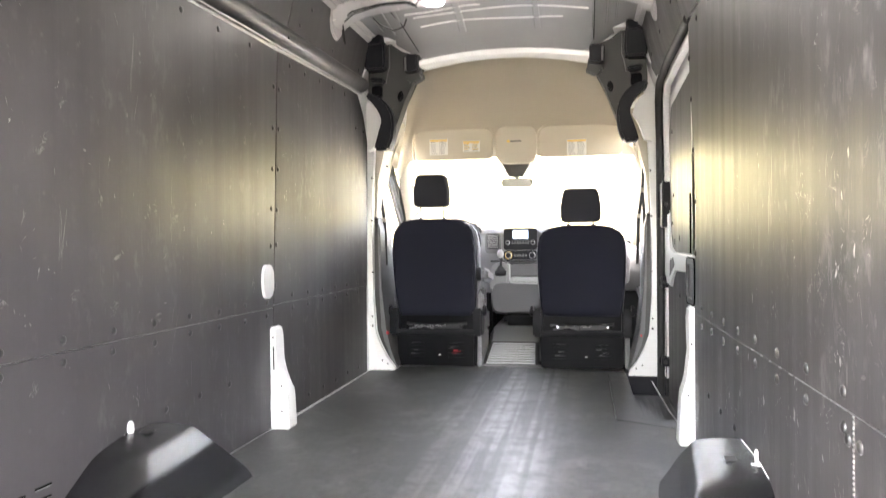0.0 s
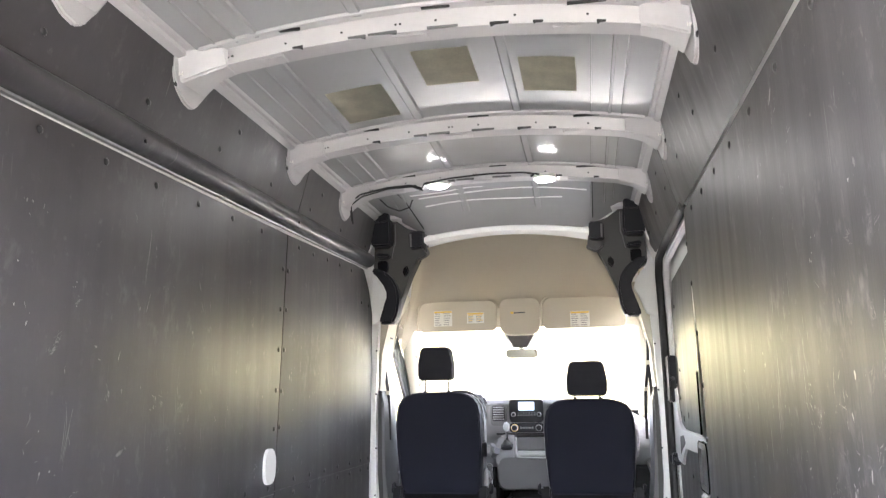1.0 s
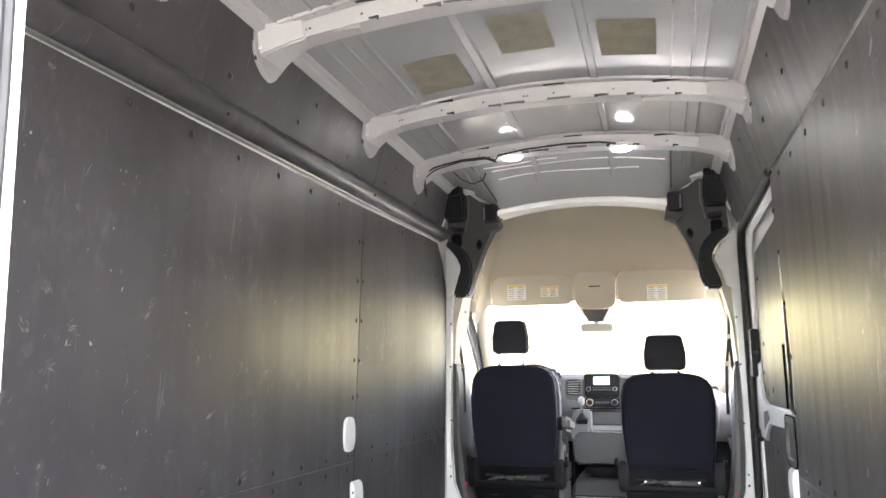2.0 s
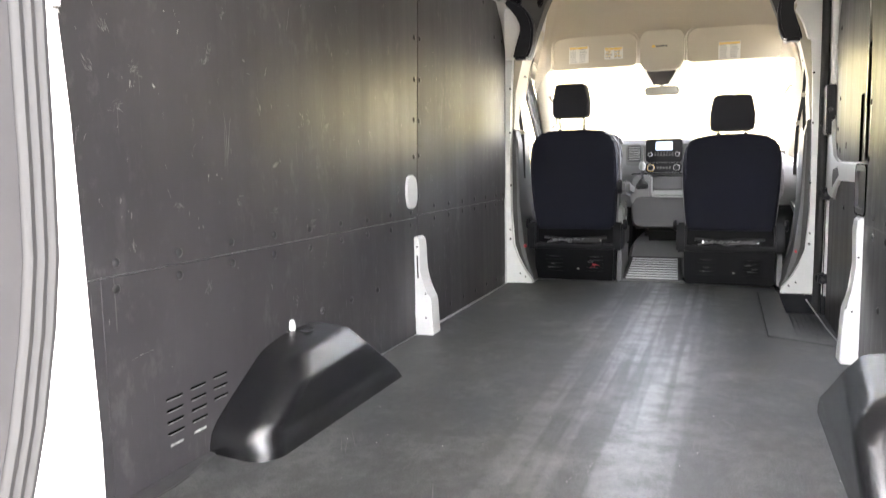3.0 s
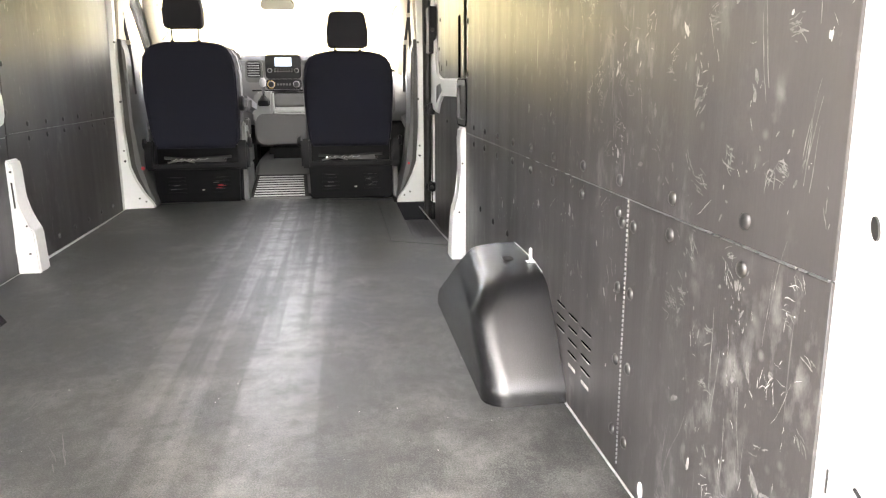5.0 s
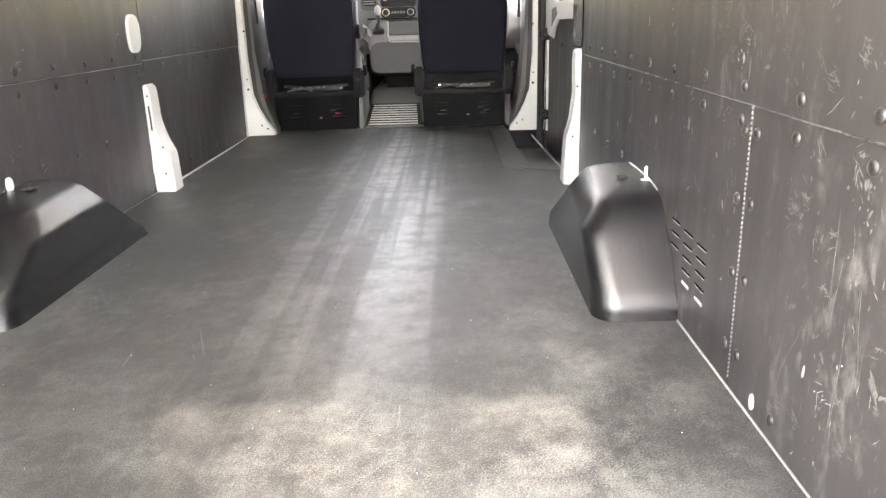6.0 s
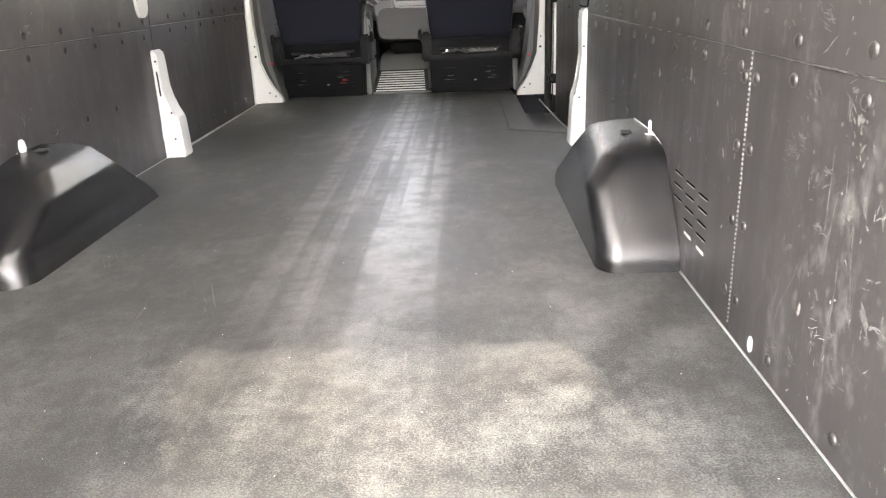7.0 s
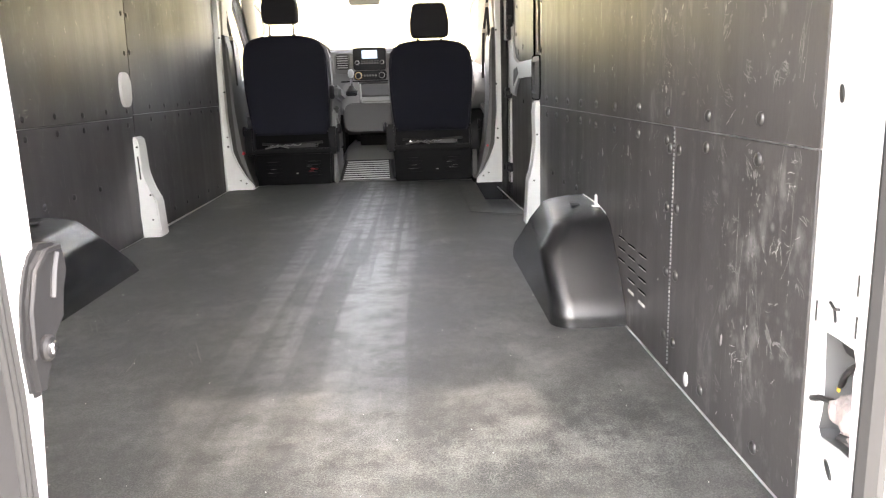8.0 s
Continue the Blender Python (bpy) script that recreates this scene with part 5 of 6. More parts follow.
# ---- black corner brackets under the roof ----
BRACKET = [(-0.815, 2.02), (-0.80, 2.05), (-0.745, 2.07), (-0.70, 2.03), (-0.62, 1.965), (-0.56, 1.945), (-0.508, 1.955), (-0.490, 1.805), (-0.535, 1.815), (-0.60, 1.665), (-0.665, 1.49), (-0.698, 1.372), (-0.752, 1.385), (-0.735, 1.45), (-0.715, 1.53), (-0.722, 1.595), (-0.76, 1.65), (-0.83, 1.685), (-0.832, 1.76)]
for s in (-1, 1):
    br = thing("corner_bracket", (s * 0.75, 4.75, 1.4), "black moulded plastic corner bracket under the roof", "bracket", "corner brackets")
    pts = BRACKET if s < 0 else mirrored(BRACKET)
    part("back_plate", prism(bmn(), pts, "y", 4.76, 4.86, 0.006), PLATE, br)

    def q(p):
        return [(-s * x, z) for x, z in p][:: 1 if s < 0 else -1]

    part("bin", prism(bmn(), q([(-0.825, 1.845), (-0.712, 1.845), (-0.697, 1.875), (-0.702, 2.0), (-0.716, 2.03), (-0.825, 2.03)]), "y", 4.665, 4.765, 0.012), BLACK, br, "black bin of the bracket")
    part("bin_lid", prism(bmn(), q([(-0.83, 2.018), (-0.75, 2.03), (-0.735, 2.055), (-0.715, 2.055), (-0.705, 2.028), (-0.72, 1.995), (-0.83, 1.99)]), "y", 4.645, 4.70, 0.006), BLACK, br)
    part("tip", prism(bmn(), q([(-0.592, 1.925), (-0.55, 1.935), (-0.505, 1.935), (-0.503, 1.83), (-0.545, 1.828), (-0.588, 1.83)]), "y", 4.69, 4.77, 0.008), BLACK, br)
    part("tip_band", prism(bmn(), q([(-0.584, 1.915), (-0.572, 1.918), (-0.570, 1.835), (-0.582, 1.835)]), "y", 4.686, 4.692, 0.001, 1), GREY, br)
    part("tongue", prism(bmn(), q([(-0.585, 1.795), (-0.545, 1.822), (-0.503, 1.826), (-0.480, 1.785), (-0.54, 1.755)]), "y", 4.71, 4.77, 0.006), PLATE, br)
    part("socket", prism(bmn(), q(rrect(-0.80, -0.735, 1.69, 1.765, 0.015, 3)), "y", 4.735, 4.765, 0.008), PEDESTAL, br)
    hook = [(-0.83, 1.712), (-0.79, 1.712), (-0.742, 1.690), (-0.690, 1.642), (-0.660, 1.58), (-0.652, 1.52), (-0.662, 1.43), (-0.690, 1.368), (-0.778, 1.368), (-0.768, 1.42), (-0.748, 1.47), (-0.716, 1.522), (-0.716, 1.56), (-0.738, 1.61), (-0.775, 1.66), (-0.83, 1.685)]
    part("hook", prism(bmn(), q(hook), "y", 4.685, 4.775, 0.014, 3), BLACK, br, "curved black hook arm")
    part("rib", tube(bmn(), [(s * 0.690, 4.752, 2.0), (s * 0.688, 4.750, 1.88), (s * 0.70, 4.752, 1.845), (s * 0.712, 4.752, 1.78)], 0.0035, 6), GREY, br)
    part("bar", prism(bmn(), q([(-0.80, 1.782), (-0.72, 1.775), (-0.715, 1.80), (-0.80, 1.81)]), "y", 4.70, 4.765, 0.008), BLACK, br)
    part("ridge", prism(bmn(), q([(-0.645, 1.70), (-0.615, 1.735), (-0.598, 1.69), (-0.628, 1.655)]), "y", 4.735, 4.765, 0.008), PEDESTAL, br)
    part("body_edge", tube(bmn(), [(s * 0.828, 4.70, 2.0), (s * 0.83, 4.70, 1.86), (s * 0.845, 4.69, 1.815), (s * 0.862, 4.68, 1.80)], 0.011, 7), WHITE, wall_left if s < 0 else wall_right, "bare white body edge")
    part("body_gap", prism(bmn(), q([(-0.85, 1.67), (-0.80, 1.655), (-0.765, 1.60), (-0.75, 1.55), (-0.79, 1.49), (-0.815, 1.40), (-0.86, 1.38)]), "y", 4.83, 4.90, 0.004), WHITE, wall_left if s < 0 else wall_right, "bare white body metal")

# ---- cab lining ----
headliner = thing("headliner", (0, 5.1, 1.5), "beige cloth headliner over the cab", "ceiling", kind="structure")
ROWS = ((4.80, 1.905, 0.50, 0.06), (4.90, 1.87, 0.53, 0.055), (5.10, 1.80, 0.585, 0.05), (5.28, 1.71, 0.645, 0.045), (5.38, 1.60, 0.70, 0.035), (5.47, 1.52, 0.74, 0.03), (5.62, 1.455, 0.79, 0.02), (5.80, 1.43, 0.81, 0.02))
bm = bmn()
rings = []
for y, z, hw, arch in ROWS:
    ring = []
    for k in range(25):
        u = -1 + 2 * k / 24
        ring.append((u * hw, y, z + arch * (1 - u * u) - arch))
    ring = [(-hw - 0.09, y + 0.02, z - arch - 0.14), (-hw - 0.035, y + 0.01, z - arch - 0.045)] + ring + [(hw + 0.035, y + 0.01, z - arch - 0.045), (hw + 0.09, y + 0.02, z - arch - 0.14)]
    rings.append(ring)
loft(bm, rings, closed=False)
bmesh.ops.solidify(bm, geom=bm.faces[:], thickness=-0.012)
part("lining", bm, BEIGE, headliner, angle=60)
for s in (-1, 1):
    # sides of the headliner down to the doors
    pts = [(4.95, 1.75), (5.25, 1.66), (5.45, 1.44), (5.80, 1.36), (6.2, 1.36), (6.2, 1.75), (5.3, 2.05), (4.95, 2.05)]
    part("side", prism(bmn(), pts, "x", s * 0.83, s * 0.97, 0.01), BEIGE, headliner)
bm = prism(bmn(), rrect(-0.118, 0.153, 1.335, 1.585, (0.05, 0.05, 0.06, 0.06), 4), "y", 5.388, 5.46, 0.02)
moved(bm, Matrix.Translation((0, 0, 0)))
console = part("overhead_console", bm, BEIGE, headliner, "beige overhead console")
part("sticker_mark", prism(bmn(), rrect(-0.042, -0.022, 1.478, 1.492, 0.003, 2), "y", 5.385, 5.390), YELLOW, console)
part("switch_slot", prism(bmn(), rrect(-0.02, 0.055, 1.480, 1.488, 0.003, 2), "y", 5.385, 5.390), DARKGREY, console)


def visor(x0, x1, labels):
    v = thing("sun_visor", ((x0 + x1) / 2, 5.40, 1.37), "beige sun visor folded up with warning stickers", "sun visor", "sun visors")
    out = rrect(x0, x1, 1.37, 1.575, (0.06, 0.06, 0.03, 0.03), 5)
    bm = prism(bmn(), out, "y", 5.385, 5.415, 0.010)
    part("body", bm, BEIGE, v)
    groove = [(x, 5.395, z) for x, z in rrect(x0 - 0.012, x1 + 0.012, 1.35, 1.588, (0.07, 0.07, 0.03, 0.03), 5)]
    part("recess_edge", tube(bmn(), groove[: len(groove) // 2 + 1], 0.005, 6), BEIGE, v)
    for lx0, lx1, lz0, lz1, head in labels:
        st = part("sticker", box(bmn(), (lx0, 5.3815, lz0), (lx1, 5.3845, lz1)), PAPER, v, "white and yellow warning sticker")
        part("sticker_head", box(bmn(), (lx0 + 0.003, 5.380, lz1 - 0.014), (lx1 - 0.003, 5.3813, lz1 - 0.003)), YELLOW, st)
        rows = 6
        for r in range(rows):
            zc = lz0 + 0.010 + (lz1 - 0.022 - lz0 - 0.008) * r / (rows - 1)
            for c0, c1 in ((0.06, 0.44), (0.54, 0.94)):
                part("print_bar", box(bmn(), (lx0 + (lx1 - lx0) * c0, 5.380, zc - 0.0022), (lx0 + (lx1 - lx0) * (c1 - random.uniform(0, 0.12)), 5.3813, zc + 0.0022)), YELLOW if head and r % 2 else INK, st)
    return v


visor(-0.68, -0.14, ((-0.575, -0.447, 1.407, 1.513, False), (-0.343, -0.225, 1.422, 1.495, True)))
visor(0.175, 0.72, ((0.358, 0.486, 1.379, 1.481, False),))

mirror = thing("rear_view_mirror", (0, 5.62, 1.2), "black-backed interior mirror with a camera pod", "mirror")
part("pod", loft(bmn(), [[(x * w, 5.66 - 0.3 * (1.42 - z) + yy, z) for x, yy in ((-1, 0.04), (-0.8, -0.03), (0.8, -0.03), (1, 0.04))] for z, w in ((1.40, 0.13), (1.345, 0.115), (1.32, 0.10), (1.275, 0.068), (1.26, 0.06))]), DARKGREY, mirror)
part("stem", tube(bmn(), [(0.0, 5.64, 1.31), (0.005, 5.62, 1.28), (0.005, 5.61, 1.25)], 0.016, 8), DARKGREY, mirror)
part("housing", moved(prism(bmn(), rrect(-0.104, 0.118, 1.190, 1.25, 0.022, 4), "y", 5.585, 5.615, 0.008), Matrix.Identity(4)), GREY, mirror)
part("glass", prism(bmn(), rrect(-0.099, 0.113, 1.194, 1.246, 0.02, 4), "y", 5.5825, 5.5845), MIRROR, mirror)

# windscreen, its frame and the A pillars
windscreen = thing("window_1", (0, 6.0, 0.9), "wide windscreen full of white daylight", "window", kind="structure")
pane = part("pane", moved(box(bmn(), (-0.83, -0.004, -0.01), (0.83, 0.004, 0.78)), Matrix.Translation((0, 6.30, 0.80)) @ Matrix.Rotation(radians(36), 4, "X")), GLASS, windscreen)
pane.visible_shadow = False
for s in (-1, 1):
    part("a_pillar", tube(bmn(), [(s * 0.875, 6.36, 0.74), (s * 0.872, 6.12, 1.02), (s * 0.868, 5.86, 1.36), (s * 0.862, 5.70, 1.52)], 0.066, 10, 0.8), BEIGEPLASTIC, windscreen, "beige pillar trim")
    part("grab_handle", tube(bmn(), [(s * 0.825, 6.04, 1.02), (s * 0.785, 6.0, 1.05), (s * 0.775, 5.91, 1.18), (s * 0.81, 5.86, 1.24)], 0.012, 8), BEIGEPLASTIC, windscreen)
part("cowl", box(bmn(), (-0.9, 6.28, 0.60), (0.9, 6.42, 0.815), 0.02), RUBBER, windscreen)

# cab doors
for s in (-1, 1):
    door = thing("cab_door", (s * 0.93, 5.7, 0), "grey-trimmed cab door with a tall side window", "door", "cab doors", kind="structure")
    part("door_panel", prism(bmn(), [(5.22, -0.1), (6.40, -0.1), (6.40, 0.80), (5.75, 0.66), (5.22, 0.66)], "x", s * 0.90, s * 1.0, 0.012), GREY, door)
    part("armrest", prism(bmn(), [(5.30, 0.36), (5.95, 0.44), (5.95, 0.50), (5.30, 0.43)], "x", s * 0.83, s * 0.905, 0.014), DARKGREY, door)
    # right top is white: the window light on it is put into the colour
    part("door_top", prism(bmn(), [(5.22, 0.655), (5.75, 0.655), (6.40, 0.79), (6.40, 0.82), (5.75, 0.69), (5.22, 0.69)], "x", s * 0.87, s * 0.97, 0.008), PAPER if s > 0 else GREY, door)
    fore = [(5.44, 1.40), (5.56, 1.43), (5.72, 1.41), (6.28, 0.93), (6.34, 0.80), (6.08, 0.74), (5.99, 0.95), (5.80, 1.12), (5.53, 1.355), (5.44, 1.36)]
    part("window_frame", prism(bmn(), fore, "x", s * 0.925, s * 0.950, 0.006), RUBBER, door, "black window surround")
    for k in (0.3, 0.62):
        part("frame_groove", tube(bmn(), [(s * 0.9245, 5.53 + 0.19 * k, 1.36 + 0.05 * k), (s * 0.9245, 5.80 + 0.24 * k, 1.12 + 0.05 * k), (s * 0.9245, 6.0 + 0.26 * k, 0.95)], 0.006, 6), GREY, door)
    part("window_frame", tube(bmn(), [(s * 0.945, 5.34, 0.70), (s * 0.945, 5.34, 1.0), (s * 0.945, 5.37, 1.25), (s * 0.945, 5.45, 1.38)], 0.014, 8), RUBBER, door)
    pane = part("pane", prism(bmn(), [(5.33, 0.69), (5.33, 1.0), (5.36, 1.25), (5.45, 1.39), (5.58, 1.40), (5.78, 1.32), (6.05, 1.12), (6.32, 0.82), (5.75, 0.68)], "x", s * 0.952, s * 0.957), GLASS, door)
    pane.visible_shadow = False

# cab floor, front wall
cab_floor = part("cab_floor", prism(bmn(), [(-0.95, 5.10), (0.95, 5.10), (0.95, 6.45), (-0.95, 6.45)], "z", -0.10, -0.02), CARPET)
tagged(cab_floor, "dark carpeted cab floor", "floor", kind="structure")
bulkhead = part("bulkhead", box(bmn(), (-1.0, 6.38, -0.1), (1.0, 6.45, 0.80)), CARPET)
tagged(bulkhead, "dark front bulkhead under the windscreen", "wall", kind="structure")
cab_roof = part("cab_roof", prism(bmn(), [(4.70, 2.02), (5.3, 1.98), (5.86, 1.50), (5.90, 1.54), (5.3, 2.06), (4.70, 2.10)], "x", -1.0, 1.0), WHITE)
tagged(cab_roof, "white roof over the cab", "roof", kind="structure")

# ribbed tread between the seats, ramping up into the cab
tread = thing("tread_plate", (0, 5.3, 0), "light grey ribbed plastic tread plate between the seats", "tread plate")


def ramp(u, x):
    """A place on the ramp: u from its near to its far end."""
    return Vector((x * (1 - 0.12 * u) - 0.0145, 5.19 + 0.31 * u, 0.002 + 0.112 * u))


bm = bmn()
loft(bm, [[ramp(u, -0.187), ramp(u, 0.187), ramp(u, 0.187) - Vector((0, 0, 0.04)), ramp(u, -0.187) - Vector((0, 0, 0.04))] for u in (0, 0.3, 0.7, 1.0)])
part("plate", bm, mat("tread_grey_plastic", (0.022, 0.022, 0.023), 0.6, vary=0.12, spec=0.2), tread)
RIBMAT = mat("tread_rib_plastic", (0.52, 0.53, 0.53), 0.4, vary=0.12)
for k in range(9):
    u = 0.09 + 0.102 * k
    bm = bmn()
    a, b = ramp(u, -0.163), ramp(u, 0.163)
    up = Vector((0, -0.34, 0.94)) * 0.0022
    al = Vector((0, 0.94, 0.34)) * 0.0075
    loft(bm, [[p - al, p - al * 0.6 + up, p + al * 0.6 + up, p + al] for p in (a, b)])
    part("rib", bm, RIBMAT, tread)
part("edge_strip", tube(bmn(), [(-0.19, 5.175, 0.0), (0.19, 5.165, 0.0)], 0.010, 8), GREY, tread)
bm = loft(bmn(), [[(-0.17, y, z), (0.17, y, z), (0.20, y, z - 0.05), (0.20, y, -0.02), (-0.20, y, -0.02), (-0.20, y, z - 0.05)] for y, z in ((5.505, 0.112), (5.56, 0.135), (5.62, 0.175), (5.68, 0.20), (6.3, 0.205))])
part("tunnel_cover", bm, GREY, tread, "grey moulded tunnel ramp")
part("tunnel_step", box(bmn(), (-0.11, 5.70, 0.20), (0.17, 6.2, 0.30), 0.03), CARPET, tread, "dark carpeted tunnel")

# ---- seats ----
# tone for the highlights laid on the louvres as thin bars
LOUVRE_GLINT = mat("louvre_highlight", (0.07, 0.07, 0.075), 0.3, metal=0.5, vary=0.5, scale=40)


def seat(xc, z_top, head_z0, head_z1, arm, hw0, lean=0.16):
    st = thing("cab_seat", (xc, 5.3, 0), "dark cloth cab seat with headrest" + (" and folding grey armrest" if arm else ", the lower of two"), "seat", "cab seats")
    zb = 0.335
    out = []
    w = 0.270
    for u, hw in ((0.0, 0.240), (0.05, 0.250), (0.2, 0.258), (0.45, 0.268), (0.70, w), (0.84, 0.262), (0.91, 0.246), (0.96, 0.215), (0.99, 0.17), (1.0, 0.12)):
        out.append((hw, zb + (z_top - zb) * u))
    out.append((0.07, z_top + 0.004))
    pts = [(xc + x, z) for x, z in out] + [(xc - x, z) for x, z in out[::-1]]
    bm = prism(bmn(), pts, "y", 0.0, 0.12, 0.032, 4)
    for v in bm.verts:
        u = (v.co.z - zb) / (z_top - zb)
        # a slight belly across the back and a lean towards the rear
        bulge = 0.020 * (1 - ((v.co.x - xc) / 0.27) ** 2) * math.sin(math.pi * min(max(u, 0), 1))
        v.co.y += 5.10 - lean * (v.co.z - zb) - (bulge if v.co.y < 0.06 else 0)
    part("backrest", bm, FABRIC, st, angle=50)
    # lighter front edge seen past the back
    bm = prism(bmn(), [(xc + (x - xc) * 1.04, z * 0.985 + 0.012) for x, z in pts], "y", 0.0, 0.10, 0.03, 3)
    for v in bm.verts:
        v.co.y += 5.20 - lean * (v.co.z - zb)
    part("front_cushion", bm, SEATGREY, st, "grey cloth front of the backrest", angle=50)
    # piping round the back panel
    pipe = [(xc + (x - xc) * 0.955, 5.098 - lean * (zb + (z - zb) * 0.985 - zb), zb + (z - zb) * 0.985) for x, z in pts]
    part("piping", tube(bmn(), pipe + [pipe[0]], 0.0045, 6), FABRIC, st)
    yh = 5.07 - lean * (head_z0 - zb)
    hw1 = hw0 * 0.86
    hp = [(xc - hw0 * 0.9, head_z0), (xc + hw0 * 0.9, head_z0), (xc + hw0, head_z0 + 0.02), (xc + hw0, head_z0 + 0.10), (xc + hw1, head_z1 - 0.012), (xc + hw1 * 0.85, head_z1), (xc - hw1 * 0.85, head_z1), (xc - hw1, head_z1 - 0.012), (xc - hw0, head_z0 + 0.10), (xc - hw0, head_z0 + 0.02)]
    part("headrest", prism(bmn(), hp, "y", yh, yh + 0.11, 0.018, 3), HEADCLOTH, st, angle=50)
    for dx in (-0.075, 0.075):
        part("post", tube(bmn(), [(xc + dx, yh + 0.06, head_z0 + 0.02), (xc + dx, yh + 0.065, z_top - 0.02)], 0.006, 8), CHROME, st)
        part("post_collar", cyl(bmn(), (xc + dx, yh + 0.064, z_top - 0.006), 0.012, "z", 0.018, 12, 0.004), BLACK, st)
    part("cushion", box(bmn(), (xc - 0.26, 5.16, 0.30), (xc + 0.26, 5.72, 0.44), 0.045, 4), SEATGREY, st)
    # pedestal with louvres and a shadowed frame above it
    part("pedestal", prism(bmn(), [(xc - 0.255, 0.0), (xc + 0.255, 0.0), (xc + 0.262, 0.215), (xc - 0.262, 0.215)], "y", 5.10, 5.55, 0.012), PEDESTAL, st)
    for k in range(5):
        for dx in (-0.13, 0.13):
            part("louvre", box(bmn(), (xc + dx - 0.055, 5.093, 0.055 + k * 0.024), (xc + dx + 0.055, 5.104, 0.064 + k * 0.024), 0.003), PEDESTAL, st)
            if k in (1, 3, 4) and (k + (dx > 0)) % 3:
                part("edge_highlight", box(bmn(), (xc + dx - 0.03, 5.0905, 0.058 + k * 0.024), (xc + dx + 0.03, 5.0925, 0.0605 + k * 0.024), 0.001, 1), LOUVRE_GLINT, st)
    part("rail", box(bmn(), (xc - 0.265, 5.08, 0.215), (xc + 0.265, 5.12, 0.240), 0.006), SEATPLASTIC, st)
    part("cross_bar", tube(bmn(), [(xc - 0.20, 5.13, 0.275), (xc - 0.05, 5.13, 0.262), (xc + 0.2, 5.13, 0.278)], 0.009, 8), FRAME, st, "steel seat frame bar")
    part("cross_bar", tube(bmn(), [(xc - 0.18, 5.115, 0.245), (xc - 0.08, 5.11, 0.262), (xc - 0.02, 5.115, 0.246)], 0.005, 8), KNOB, st)
    part("bracket_plate", box(bmn(), (xc - 0.02, 5.12, 0.245), (xc + 0.17, 5.135, 0.272), 0.004), FRAME, st)
    for dx in (-0.15, 0.16):
        part("bolt", cyl(bmn(), (xc + dx, 5.118, 0.262), 0.008, "y", -0.008, 10, 0.002), CHROME, st)
    # black sheet added for the shade in the gap under the seat
    part("under_seat_shade", box(bmn(), (xc - 0.245, 5.145, 0.235), (xc + 0.245, 5.155, 0.345)), PEDESTAL, st)
    for sgn in (-1, 1):
        part("recliner_cover", prism(bmn(), [(5.08, 0.20), (5.20, 0.19), (5.22, 0.30), (5.17, 0.37), (5.10, 0.38), (5.07, 0.30)], "x", xc + sgn * 0.245, xc + sgn * 0.305, 0.012), SEATPLASTIC, st)
        part("knob", cyl(bmn(), (xc + sgn * 0.305, 5.14, 0.36), 0.034, "x", sgn * 0.022, 18, 0.008), BLACK, st)
        part("side_shield", box(bmn(), (xc + sgn * 0.27 - 0.018, 5.18, 0.20), (xc + sgn * 0.27 + 0.018, 5.62, 0.33), 0.014), DARKGREY, st)
    part("base_flank", prism(bmn(), [(5.105, 0.0), (5.50, 0.0), (5.50, 0.21), (5.14, 0.21)], "x", xc + 0.266, xc + 0.295, 0.008), GREY, st, "grey side panel of the base")
    part("tag", box(bmn(), (xc + 0.018, 5.09, 0.074), (xc + 0.034, 5.0945, 0.081), 0.001, 1), PAPER, st, "small white tag")
    for k in range(4):
        x0 = xc - 0.15 + 0.05 * k
        part("spring_wire", tube(bmn(), [(x0, 5.125, 0.250), (x0 + 0.02, 5.118, 0.266), (x0 + 0.035, 5.122, 0.258), (x0 + 0.06, 5.12, 0.270)], 0.0022, 5), STEEL, st, "thin bright spring wire")
    # small bright bars in place of glints on the louvres
    for dx, z in ((-0.15, 0.082), (-0.13, 0.106), (0.105, 0.122), (0.12, 0.088), (0.145, 0.101)):
        part("louvre_glint", box(bmn(), (xc + dx - 0.018, 5.0885, z), (xc + dx + 0.018, 5.0915, z + 0.0028), 0.001, 1), RED if arm and dx > 0.11 else KNOB, st)
    if arm:
        # side shield paler than the seat cloth: rim light is in its colour
        part("side_bolster", prism(bmn(), [(5.14, 0.36), (5.30, 0.34), (5.34, 0.44), (5.26, 0.50), (5.17, 0.47)], "x", xc + 0.268, xc + 0.305, 0.014, 3), PALE, st, "grey side shield, rim light put into its pale tone")
        part("recline_lever", tube(bmn(), [(xc + 0.30, 5.16, 0.34), (xc + 0.312, 5.15, 0.39), (xc + 0.305, 5.14, 0.43)], 0.008, 8), KNOB, st, "satin recline lever")
        a = part("armrest", moved(box(bmn(), (-0.035, -0.02, -0.045), (0.035, 0.30, 0.045), 0.025, 3), Matrix.Translation((xc + 0.315, 5.07, 0.60)) @ Matrix.Rotation(radians(-6), 4, "X")), SEATGREY, st, "grey folding armrest")
        part("armrest_end", cyl(bmn(), (xc + 0.275, 5.09, 0.60), 0.045, "x", 0.03, 18, 0.008), BLACK, a)
        part("buckle", moved(box(bmn(), (-0.018, -0.015, 0), (0.018, 0.015, 0.11), 0.008), Matrix.Translation((xc + 0.30, 5.22, 0.40)) @ Matrix.Rotation(radians(12), 4, "X")), GREY, st, "grey belt buckle")
        part("red_lever", box(bmn(), (xc + 0.115, 5.089, 0.100), (xc + 0.145, 5.093, 0.110), 0.002), RED, st)
    return st


